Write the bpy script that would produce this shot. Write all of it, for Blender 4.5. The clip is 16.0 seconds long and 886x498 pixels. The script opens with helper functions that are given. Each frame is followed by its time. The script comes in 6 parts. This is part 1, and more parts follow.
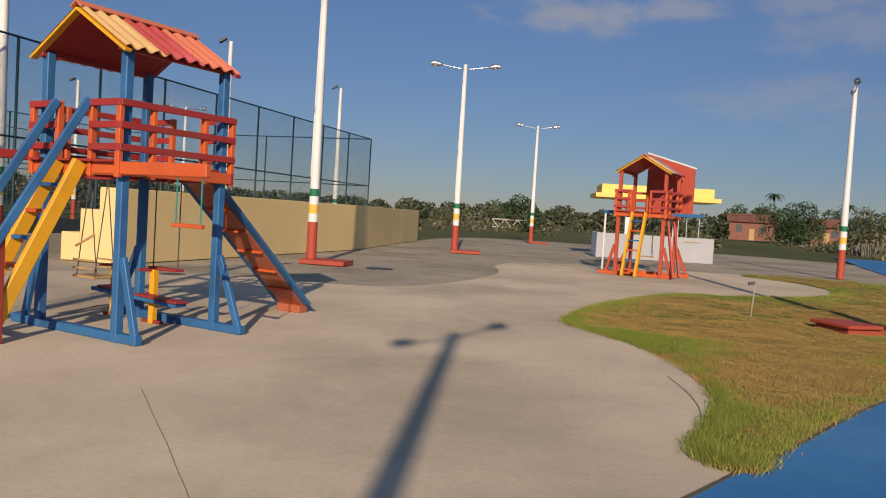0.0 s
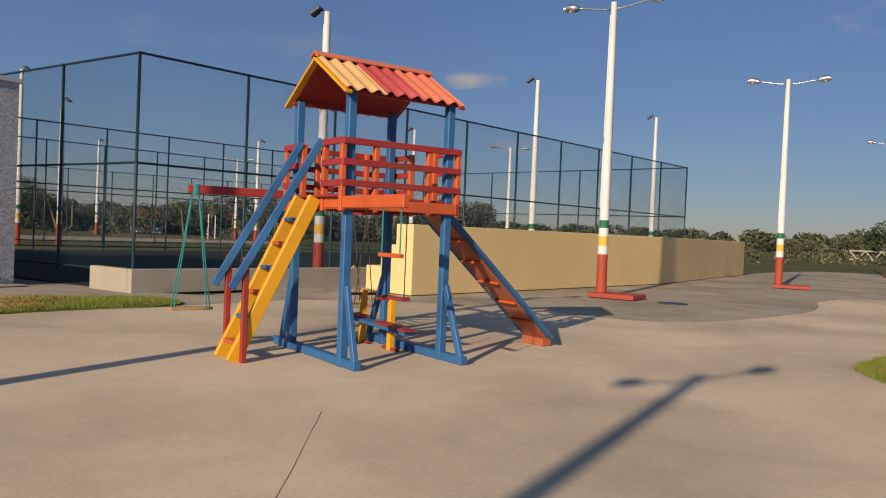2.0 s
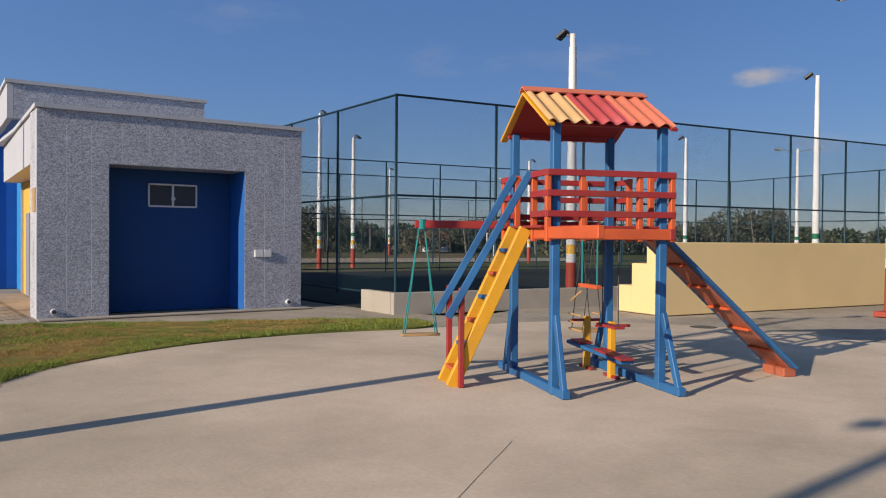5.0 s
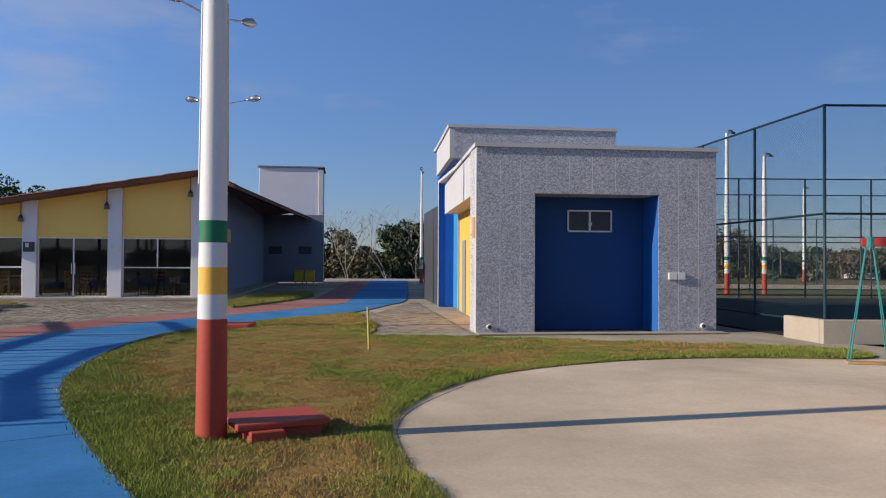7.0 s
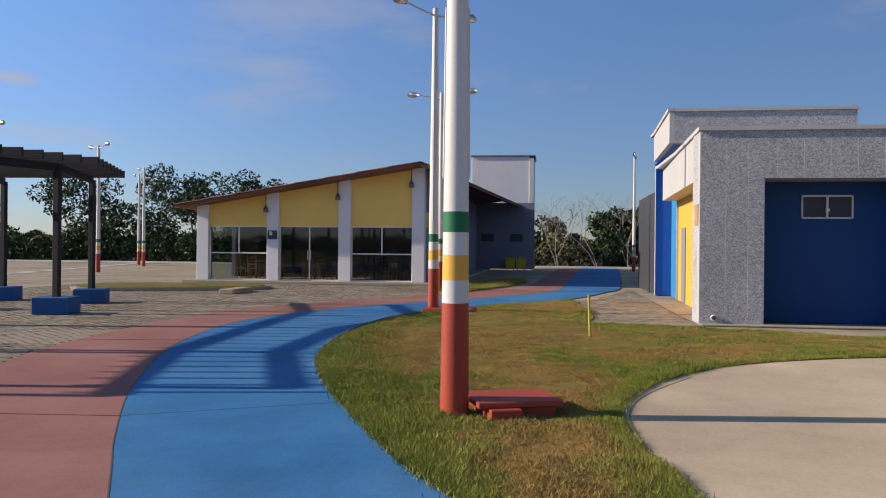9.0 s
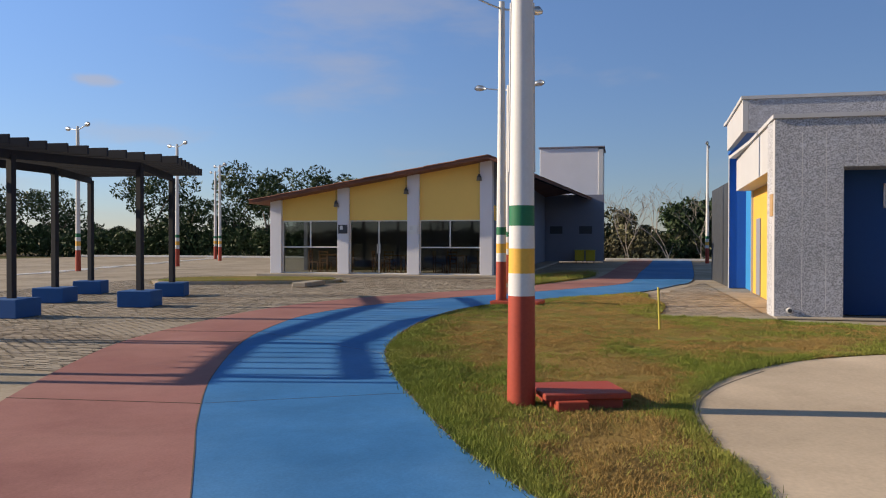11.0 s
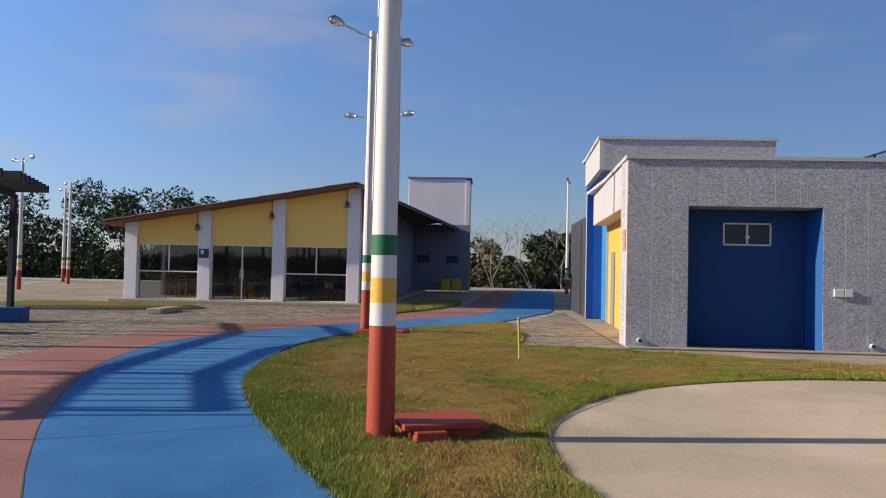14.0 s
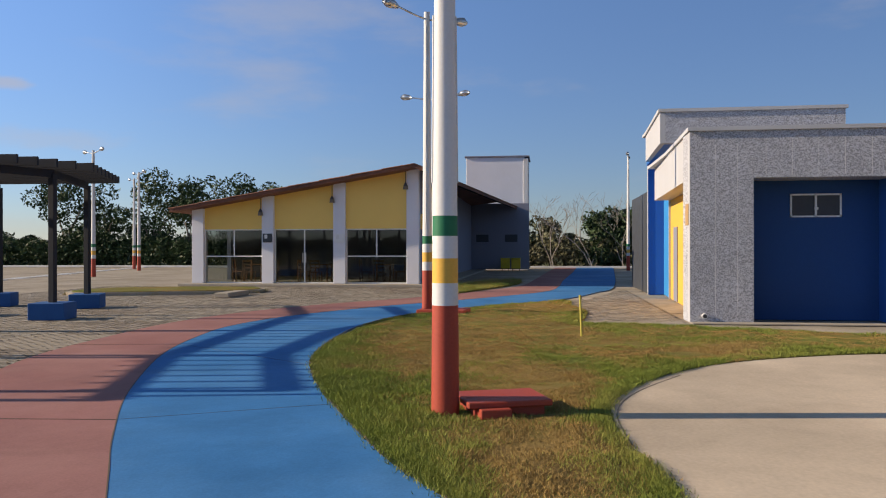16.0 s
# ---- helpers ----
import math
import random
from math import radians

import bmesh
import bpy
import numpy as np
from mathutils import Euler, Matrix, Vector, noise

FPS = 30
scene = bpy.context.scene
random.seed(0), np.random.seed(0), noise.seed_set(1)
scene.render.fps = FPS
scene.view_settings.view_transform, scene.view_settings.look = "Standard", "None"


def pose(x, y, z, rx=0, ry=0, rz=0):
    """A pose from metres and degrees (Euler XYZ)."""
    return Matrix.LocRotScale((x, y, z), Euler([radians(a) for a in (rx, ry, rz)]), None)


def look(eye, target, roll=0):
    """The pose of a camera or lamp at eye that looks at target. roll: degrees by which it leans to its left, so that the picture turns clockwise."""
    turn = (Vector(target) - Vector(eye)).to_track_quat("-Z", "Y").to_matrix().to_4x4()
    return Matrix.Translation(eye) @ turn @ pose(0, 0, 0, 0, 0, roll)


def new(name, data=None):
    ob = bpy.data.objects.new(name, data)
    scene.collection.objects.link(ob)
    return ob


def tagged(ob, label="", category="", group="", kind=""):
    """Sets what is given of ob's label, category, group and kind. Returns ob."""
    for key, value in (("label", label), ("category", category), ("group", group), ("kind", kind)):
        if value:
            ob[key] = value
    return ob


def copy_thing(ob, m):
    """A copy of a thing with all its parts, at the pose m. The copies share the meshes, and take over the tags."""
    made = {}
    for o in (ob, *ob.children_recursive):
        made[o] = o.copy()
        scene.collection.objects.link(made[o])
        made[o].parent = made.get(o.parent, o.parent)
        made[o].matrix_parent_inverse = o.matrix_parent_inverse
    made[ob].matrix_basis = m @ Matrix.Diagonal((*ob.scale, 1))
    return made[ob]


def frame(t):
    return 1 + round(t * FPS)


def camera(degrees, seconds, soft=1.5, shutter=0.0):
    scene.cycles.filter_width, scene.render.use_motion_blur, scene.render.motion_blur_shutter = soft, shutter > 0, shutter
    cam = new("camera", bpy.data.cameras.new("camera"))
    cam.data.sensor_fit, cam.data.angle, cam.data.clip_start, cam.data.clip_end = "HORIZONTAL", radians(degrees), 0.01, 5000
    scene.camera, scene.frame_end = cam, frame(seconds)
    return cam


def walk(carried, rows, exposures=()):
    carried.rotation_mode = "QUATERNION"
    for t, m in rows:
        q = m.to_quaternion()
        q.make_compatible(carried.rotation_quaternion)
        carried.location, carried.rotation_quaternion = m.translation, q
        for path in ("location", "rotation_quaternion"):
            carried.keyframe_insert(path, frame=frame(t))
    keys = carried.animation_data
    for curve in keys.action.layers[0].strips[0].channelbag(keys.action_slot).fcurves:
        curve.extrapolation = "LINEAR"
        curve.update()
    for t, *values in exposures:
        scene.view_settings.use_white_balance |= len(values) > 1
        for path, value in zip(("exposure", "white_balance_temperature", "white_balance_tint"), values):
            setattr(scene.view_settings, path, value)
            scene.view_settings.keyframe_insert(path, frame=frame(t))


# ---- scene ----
cam = camera(58.7, 16.0, soft=1.1)
PATH = [
    (0, (1.239, 0.62, 1.365), (0.904, 2.59, 1.278), 3.5),
    (0.5, (1.532, 0.84, 1.346), (1.244, 2.819, 1.313), 0.3),
    (1, (1.74, 0.991, 1.365), (1.152, 2.9, 1.283), 2.3),
    (1.5, (2.003, 1.234, 1.367), (1.242, 3.083, 1.326), 3.5),
    (2, (2.197, 1.431, 1.355), (1.075, 3.086, 1.313), 2.4),
    (2.5, (2.406, 1.64, 1.385), (1.052, 3.111, 1.353), 0.9),
    (2.7, (2.413, 1.773, 1.379), (0.995, 3.184, 1.378), 2.3),
    (3, (2.509, 1.833, 1.406), (1.046, 3.197, 1.372), 3.2),
    (3.2, (2.568, 1.85, 1.416), (1.019, 3.114, 1.371), 3.6),
    (5.3, (2.868, 1.828, 1.549), (1.22, 2.961, 1.532), -0.2),
    (5.5, (2.894, 1.738, 1.541), (1.214, 2.823, 1.535), -0.3),
    (6, (2.861, 1.531, 1.452), (1.025, 2.322, 1.462), 0.6),
    (6.5, (2.869, 1.435, 1.454), (0.917, 1.868, 1.469), -0.0),
    (7, (2.95, 1.411, 1.472), (0.965, 1.66, 1.505), 0.3),
    (7.5, (3.036, 1.421, 1.478), (1.037, 1.437, 1.497), 0.4),
    (8, (3.072, 1.432, 1.473), (1.074, 1.34, 1.494), -0.8),
    (8.5, (3.2, 1.302, 1.504), (1.212, 1.087, 1.505), 0.7),
    (9, (3.204, 1.178, 1.483), (1.223, 0.906, 1.48), 0.5),
    (9.5, (3.246, 1.076, 1.5), (1.272, 0.759, 1.456), 0.9),
    (9.7, (3.245, 1.092, 1.49), (1.279, 0.728, 1.46), 0.5),
    (11.8, (3.344, 1.254, 1.49), (1.395, 0.805, 1.467), 0.1),
    (12, (3.326, 1.259, 1.487), (1.354, 0.928, 1.466), 0.9),
    (12.5, (3.244, 1.288, 1.49), (1.245, 1.229, 1.511), 0.9),
    (13, (3.215, 1.305, 1.489), (1.215, 1.357, 1.491), 0.8),
    (13.5, (3.252, 1.273, 1.494), (1.253, 1.245, 1.511), 1.0),
    (14, (3.273, 1.264, 1.505), (1.277, 1.15, 1.557), 1.2),
    (14.5, (3.303, 1.261, 1.502), (1.312, 1.071, 1.545), 0.7),
    (15, (3.294, 1.257, 1.506), (1.313, 0.985, 1.511), 0.5),
    (15.5, (3.303, 1.255, 1.506), (1.317, 1.017, 1.514), 0.2),
    (16, (3.337, 1.255, 1.507), (1.355, 0.993, 1.506), -0.1),
]
walk(cam, [(t, look(eye, target, roll)) for t, eye, target, roll in PATH],
     exposures=[(0.0, -0.04, 7050, 10), (2.4, 0.0, 7300, 10), (3.0, 0.17, 6900, 10), (5.5, 0.13, 6350, 10), (7.0, 0.25, 6350, 10), (9.5, 0.30, 7050, 10), (12.0, 0.34, 7200, 10), (13.0, 0.34, 6850, 10), (16.0, 0.35, 7100, 10)])

# ---- light ----
CLOUDS = [((0.225, 0.96, 0.16), 0.20, 0.05, 0.26),
          ((0.29, 0.93, 0.23), 0.16, 0.06, 0.30),
          ((-0.02, 0.968, 0.25), 0.15, 0.05, 0.55),
          ((0.1, 0.962, 0.254), 0.1, 0.035, 0.45),
          ((0.244, 0.935, 0.257), 0.12, 0.03, 0.35),
          ((-0.529, 0.827, 0.190), 0.062, 0.021, 0.85),
          ((-0.791, -0.584, 0.183), 0.045, 0.012, 0.5),
          ((0.156, 0.975, 0.158), 0.1, 0.022, 0.2),
          ((-0.487, 0.866, 0.111), 0.06, 0.02, 0.2),
          ((-0.825, -0.551, 0.125), 0.14, 0.022, 0.25)]
SHADE = Vector((-0.130, 0.991, 0)).normalized()      # the way that shadows fall
ELEV = radians(22.0)
sun = new("sun", bpy.data.lights.new("sun", "SUN"))
sun.data.energy, sun.data.angle, sun.data.color = 5.0, radians(0.55), (1.0, 0.85, 0.66)
sun.matrix_basis = look((0, 0, 30), Vector((0, 0, 30)) + SHADE * math.cos(ELEV) - Vector((0, 0, math.sin(ELEV))))
world = bpy.data.worlds.new("sky")
scene.world = world
world.use_nodes = True
wn, wl = world.node_tree.nodes, world.node_tree.links
wn.clear()
sky = wn.new("ShaderNodeTexSky")
sky.sky_type, sky.sun_disc, sky.sun_elevation = "NISHITA", False, ELEV
sky.sun_rotation = math.atan2(-SHADE.x, -SHADE.y)
sky.air_density, sky.dust_density, sky.ozone_density = 1.0, 0.0, 3.0
geo = wn.new("ShaderNodeTexCoord")
sep = wn.new("ShaderNodeSeparateXYZ")
wl.new(geo.outputs["Generated"], sep.inputs[0])
# thin broken cloud: wide noise, flattened towards the horizon
flat = wn.new("ShaderNodeMapping")
flat.inputs["Scale"].default_value = (1.0, 1.0, 3.6)
flat.inputs["Location"].default_value = (0.35, 0.1, 0.2)
wl.new(geo.outputs["Generated"], flat.inputs["Vector"])
puff = wn.new("ShaderNodeTexNoise")
puff.inputs["Scale"].default_value, puff.inputs["Detail"].default_value, puff.inputs["Roughness"].default_value = 2.6, 9.0, 0.56
wl.new(flat.outputs["Vector"], puff.inputs["Vector"])
ramp = wn.new("ShaderNodeMapRange")
ramp.inputs["From Min"].default_value, ramp.inputs["From Max"].default_value = 0.53, 0.74
ramp.interpolation_type = "SMOOTHSTEP"
wl.new(puff.outputs["Fac"], ramp.inputs["Value"])
cover = wn.new("ShaderNodeMath")
cover.operation = "MULTIPLY"
cover.inputs[1].default_value = 0.32
wl.new(ramp.outputs["Result"], cover.inputs[0])
# a few single clouds: way of the middle, width, height, weight
last_cover = cover
for way, wide, tall, weight in CLOUDS:
    m = wn.new("ShaderNodeMapping")
    m.vector_type = "POINT"
    m.inputs["Location"].default_value = (-way[0] / wide, -way[1] / wide, -way[2] / tall)
    m.inputs["Scale"].default_value = (1 / wide, 1 / wide, 1 / tall)
    wl.new(geo.outputs["Generated"], m.inputs["Vector"])
    ln = wn.new("ShaderNodeVectorMath")
    ln.operation = "LENGTH"
    wl.new(m.outputs["Vector"], ln.inputs[0])
    body = wn.new("ShaderNodeTexNoise")
    body.inputs["Scale"].default_value, body.inputs["Detail"].default_value, body.inputs["Roughness"].default_value = 1.6 / tall * 0.12, 8.0, 0.6
    flat2 = wn.new("ShaderNodeMapping")
    flat2.inputs["Scale"].default_value = (1.0, 1.0, 2.5)
    wl.new(geo.outputs["Generated"], flat2.inputs["Vector"])
    wl.new(flat2.outputs["Vector"], body.inputs["Vector"])
    body.inputs["Scale"].default_value = 13.0
    less = wn.new("ShaderNodeMath")
    less.operation = "MULTIPLY_ADD"
    less.inputs[1].default_value, less.inputs[2].default_value = -0.62, 0.16
    wl.new(ln.outputs["Value"], less.inputs[0])
    both = wn.new("ShaderNodeMath")
    both.operation = "ADD"
    wl.new(less.outputs[0], both.inputs[0])
    wl.new(body.outputs["Fac"], both.inputs[1])
    mask = wn.new("ShaderNodeMapRange")
    mask.interpolation_type = "SMOOTHSTEP"
    mask.inputs["From Min"].default_value, mask.inputs["From Max"].default_value = 0.22, 0.62
    mask.inputs["To Max"].default_value = weight
    wl.new(both.outputs[0], mask.inputs["Value"])
    top = wn.new("ShaderNodeMath")
    top.operation = "MAXIMUM"
    wl.new(last_cover.outputs[0], top.inputs[0])
    wl.new(mask.outputs["Result"], top.inputs[1])
    last_cover = top
mixc = wn.new("ShaderNodeMix")
mixc.data_type = "RGBA"
mixc.inputs["B"].default_value = (3.6, 3.4, 3.5, 1)
wl.new(last_cover.outputs[0], mixc.inputs["Factor"])
wl.new(sky.outputs["Color"], mixc.inputs["A"])
# haze over the land takes the glare off the low sky
haze = wn.new("ShaderNodeValToRGB")
stops = haze.color_ramp.elements
stops[0].position, stops[0].color = 0.0, (0.47, 0.52, 0.73, 1)
stops[1].position, stops[1].color = 0.34, (0.80, 0.93, 1.22, 1)
third = stops.new(0.75)
third.color = (1.15, 1.0, 0.86, 1)
wl.new(sep.outputs["Z"], haze.inputs["Fac"])
tinted = wn.new("ShaderNodeMix")
tinted.data_type, tinted.blend_type = "RGBA", "MULTIPLY"
tinted.inputs["Factor"].default_value = 1.0
wl.new(sky.outputs["Color"], tinted.inputs["A"])
wl.new(haze.outputs["Color"], tinted.inputs["B"])
# the sky falls off away from the low sun
aim = wn.new("ShaderNodeVectorMath")
aim.operation = "DOT_PRODUCT"
aim.inputs[1].default_value = -SHADE
wl.new(geo.outputs["Generated"], aim.inputs[0])
fall = wn.new("ShaderNodeMapRange")
fall.inputs["From Min"].default_value, fall.inputs["From Max"].default_value = -0.8, 0.4
fall.inputs["To Min"].default_value, fall.inputs["To Max"].default_value = 0.58, 1.15
wl.new(aim.outputs["Value"], fall.inputs["Value"])
faded = wn.new("ShaderNodeVectorMath")
faded.operation = "SCALE"
wl.new(tinted.outputs["Result"], faded.inputs[0])
wl.new(fall.outputs["Result"], faded.inputs["Scale"])
wl.new(faded.outputs[0], mixc.inputs["A"])
back = wn.new("ShaderNodeBackground")
back.inputs["Strength"].default_value = 0.11
wout = wn.new("ShaderNodeOutputWorld")
wl.new(mixc.outputs["Result"], back.inputs["Color"])
wl.new(back.outputs[0], wout.inputs["Surface"])


# ---- materials ----
def mat(name, rgb, rough=0.7, var=0.12, scale=3.0, fine=60.0, bump=0.15, metal=0.0, other=None, amount=0.5, dist=0.004, island=0.0, spec=0.35):
    """A surface of one paint or stuff: two scales of variation, fine relief, and a second colour in patches."""
    m = bpy.data.materials.new(name)
    m.use_nodes = True
    n, l = m.node_tree.nodes, m.node_tree.links
    b = n["Principled BSDF"]
    b.inputs["Roughness"].default_value, b.inputs["Metallic"].default_value = rough, metal
    b.inputs["Specular IOR Level"].default_value = spec
    tc = n.new("ShaderNodeTexCoord")
    big, small = n.new("ShaderNodeTexNoise"), n.new("ShaderNodeTexNoise")
    big.inputs["Scale"].default_value, big.inputs["Detail"].default_value = scale, 5.0
    small.inputs["Scale"].default_value, small.inputs["Detail"].default_value = fine, 3.0
    for t in (big, small):
        l.new(tc.outputs["Object"], t.inputs["Vector"])
    add = n.new("ShaderNodeMath")
    add.operation = "ADD"
    l.new(big.outputs["Fac"], add.inputs[0])
    l.new(small.outputs["Fac"], add.inputs[1])
    rng = n.new("ShaderNodeMapRange")
    rng.inputs["From Min"].default_value, rng.inputs["From Max"].default_value = 0.6, 1.4
    rng.inputs["To Min"].default_value, rng.inputs["To Max"].default_value = 1 - var, 1 + var
    l.new(add.outputs[0], rng.inputs["Value"])
    mul = n.new("ShaderNodeVectorMath")
    mul.operation = "SCALE"
    if other:
        mix = n.new("ShaderNodeMix")
        mix.data_type = "RGBA"
        mix.inputs["A"].default_value, mix.inputs["B"].default_value = (*rgb, 1), (*other, 1)
        patch = n.new("ShaderNodeTexNoise")
        patch.inputs["Scale"].default_value, patch.inputs["Detail"].default_value = scale * 0.45, 6.0
        l.new(tc.outputs["Object"], patch.inputs["Vector"])
        pr = n.new("ShaderNodeMapRange")
        pr.inputs["From Min"].default_value, pr.inputs["From Max"].default_value = 0.62 - amount * 0.3, 0.80 - amount * 0.3
        l.new(patch.outputs["Fac"], pr.inputs["Value"])
        l.new(pr.outputs["Result"], mix.inputs["Factor"])
        l.new(mix.outputs["Result"], mul.inputs[0])
    else:
        mul.inputs[0].default_value = rgb
    l.new(rng.outputs["Result"], mul.inputs["Scale"])
    last = mul
    if island:
        g = n.new("ShaderNodeNewGeometry")
        ir = n.new("ShaderNodeMapRange")
        ir.inputs["To Min"].default_value, ir.inputs["To Max"].default_value = 1 - island, 1 + island
        l.new(g.outputs["Random Per Island"], ir.inputs["Value"])
        last = n.new("ShaderNodeVectorMath")
        last.operation = "SCALE"
        l.new(mul.outputs[0], last.inputs[0])
        l.new(ir.outputs["Result"], last.inputs["Scale"])
    l.new(last.outputs[0], b.inputs["Base Color"])
    if bump:
        bp = n.new("ShaderNodeBump")
        bp.inputs["Strength"].default_value, bp.inputs["Distance"].default_value = bump, dist
        l.new(small.outputs["Fac"], bp.inputs["Height"])
        l.new(bp.outputs["Normal"], b.inputs["Normal"])
    rr = n.new("ShaderNodeMapRange")
    rr.inputs["To Min"].default_value, rr.inputs["To Max"].default_value = max(rough - 0.1, 0.05), min(rough + 0.1, 1)
    l.new(big.outputs["Fac"], rr.inputs["Value"])
    l.new(rr.outputs["Result"], b.inputs["Roughness"])
    return m


def leafy(name, rgb, rgb2, island=0.45):
    m = mat(name, rgb, 0.6, 0.25, 0.5, 9.0, 0.0, other=rgb2, amount=0.5, island=island, spec=0.25)
    b = m.node_tree.nodes["Principled BSDF"]
    b.inputs["Transmission Weight"].default_value = 0.0
    b.inputs["Subsurface Weight"].default_value = 0.0
    return m


def stained(m, scale, depth):
    """Water marks, scuffs and fine grit over a walked surface."""
    n, l = m.node_tree.nodes, m.node_tree.links
    b = n["Principled BSDF"]
    src = b.inputs["Base Color"].links[0].from_socket
    tc = n.new("ShaderNodeTexCoord")
    blot, grit = n.new("ShaderNodeTexNoise"), n.new("ShaderNodeTexNoise")
    blot.inputs["Scale"].default_value, blot.inputs["Detail"].default_value, blot.inputs["Distortion"].default_value = scale, 9.0, 1.2
    blot.inputs["Roughness"].default_value = 0.62
    grit.inputs["Scale"].default_value, grit.inputs["Detail"].default_value = scale * 9, 6.0
    grit.inputs["Roughness"].default_value = 0.7
    tone = n.new("ShaderNodeValToRGB")
    e = tone.color_ramp.elements
    e[0].position, e[0].color = 0.30, (1 - depth,) * 3 + (1,)
    e[1].position, e[1].color = 0.72, (1 + depth * 0.5, 1 + depth * 0.55, 1 + depth * 0.65, 1)
    c = e.new(0.47)
    c.color = (0.98, 0.98, 0.98, 1)
    c = e.new(0.56)
    c.color = (1.02, 1.02, 1.02, 1)
    rng_ = n.new("ShaderNodeMapRange")
    rng_.inputs["From Min"].default_value, rng_.inputs["From Max"].default_value = 0.3, 0.7
    rng_.inputs["To Min"].default_value, rng_.inputs["To Max"].default_value = 1 - depth * 0.4, 1 + depth * 0.4
    for t in (blot, grit):
        l.new(tc.outputs["Object"], t.inputs["Vector"])
    l.new(blot.outputs["Fac"], tone.inputs["Fac"])
    l.new(grit.outputs["Fac"], rng_.inputs["Value"])
    mul = n.new("ShaderNodeVectorMath")
    mul.operation = "MULTIPLY"
    l.new(src, mul.inputs[0])
    l.new(tone.outputs["Color"], mul.inputs[1])
    sc_ = n.new("ShaderNodeVectorMath")
    sc_.operation = "SCALE"
    l.new(mul.outputs[0], sc_.inputs[0])
    l.new(rng_.outputs["Result"], sc_.inputs["Scale"])
    l.new(sc_.outputs[0], b.inputs["Base Color"])
    return m


def wormy():
    """Grey tile facing with a raised worm-track pattern."""
    m = mat("worm_track_tile", (0.46, 0.465, 0.51), 0.8, 0.10, 1.4, 60.0, 0.0, other=(0.42, 0.425, 0.475), amount=0.4)
    n, l = m.node_tree.nodes, m.node_tree.links
    b = n["Principled BSDF"]
    src = b.inputs["Base Color"].links[0].from_socket
    tc, mp = n.new("ShaderNodeTexCoord"), n.new("ShaderNodeMapping")
    mp.inputs["Scale"].default_value = (1.0, 0.8, 1.25)
    l.new(tc.outputs["Object"], mp.inputs["Vector"])
    t = n.new("ShaderNodeTexNoise")
    t.inputs["Scale"].default_value, t.inputs["Detail"].default_value, t.inputs["Distortion"].default_value = 26.0, 0.0, 0.9
    l.new(mp.outputs["Vector"], t.inputs["Vector"])
    k = n.new("ShaderNodeMath")
    k.operation = "MULTIPLY"
    k.inputs[1].default_value = 17.0
    l.new(t.outputs["Fac"], k.inputs[0])
    s = n.new("ShaderNodeMath")
    s.operation = "SINE"
    l.new(k.outputs[0], s.inputs[0])
    r = n.new("ShaderNodeMapRange")
    r.interpolation_type = "SMOOTHSTEP"
    r.inputs["From Min"].default_value, r.inputs["From Max"].default_value = -0.7, 0.4
    r.inputs["To Min"].default_value, r.inputs["To Max"].default_value = 0.50, 1.14
    l.new(s.outputs[0], r.inputs["Value"])
    mul = n.new("ShaderNodeVectorMath")
    mul.operation = "SCALE"
    l.new(src, mul.inputs[0])
    l.new(r.outputs["Result"], mul.inputs["Scale"])
    l.new(mul.outputs[0], b.inputs["Base Color"])
    bp = n.new("ShaderNodeBump")
    bp.inputs["Strength"].default_value, bp.inputs["Distance"].default_value = 0.6, 0.006
    l.new(r.outputs["Result"], bp.inputs["Height"])
    l.new(bp.outputs["Normal"], b.inputs["Normal"])
    return m


CONCRETE = stained(mat("pale_concrete", (0.61, 0.50, 0.385), 0.85, 0.12, 0.55, 26.0, 0.3, other=(0.45, 0.37, 0.285), amount=0.6, spec=0.08), 0.5, 0.13)
PAVING = stained(mat("grey_paving", (0.37, 0.32, 0.26), 0.9, 0.2, 0.7, 18.0, 0.6, other=(0.29, 0.25, 0.20), amount=0.6, dist=0.01, spec=0.08), 0.6, 0.25)
BRICKS = mat("concrete_paver", (0.33, 0.29, 0.24), 0.9, 0.14, 0.8, 40.0, 0.4, other=(0.27, 0.23, 0.19), amount=0.5, island=0.26, spec=0.08)
SCRUB = mat("dry_scrub_ground", (0.088, 0.096, 0.042), 0.95, 0.3, 0.09, 2.5, 0.6, other=(0.16, 0.13, 0.075), amount=0.5, dist=0.1, spec=0.08)
SOIL = mat("turf_soil", (0.14, 0.155, 0.038), 0.95, 0.3, 0.8, 30.0, 0.8, other=(0.25, 0.165, 0.06), amount=0.6, dist=0.02, spec=0.08)
TURF = mat("turf_blade", (0.175, 0.215, 0.038), 0.7, 0.2, 0.8, 8.0, 0.0, other=(0.26, 0.26, 0.06), amount=0.5, island=0.25, spec=0.2)
TURF_DRY = mat("dry_turf_blade", (0.34, 0.21, 0.075), 0.75, 0.2, 0.8, 8.0, 0.0, other=(0.29, 0.20, 0.07), amount=0.5, island=0.25, spec=0.2)
TRACK_BLUE = stained(mat("blue_track_paint", (0.042, 0.175, 0.41), 0.8, 0.12, 0.8, 45.0, 0.3, other=(0.068, 0.21, 0.44), amount=0.6, spec=0.08), 0.8, 0.14)
TRACK_RED = stained(mat("red_track_paint", (0.29, 0.142, 0.135), 0.85, 0.12, 0.8, 45.0, 0.3, other=(0.335, 0.18, 0.165), amount=0.6, spec=0.08), 0.8, 0.13)
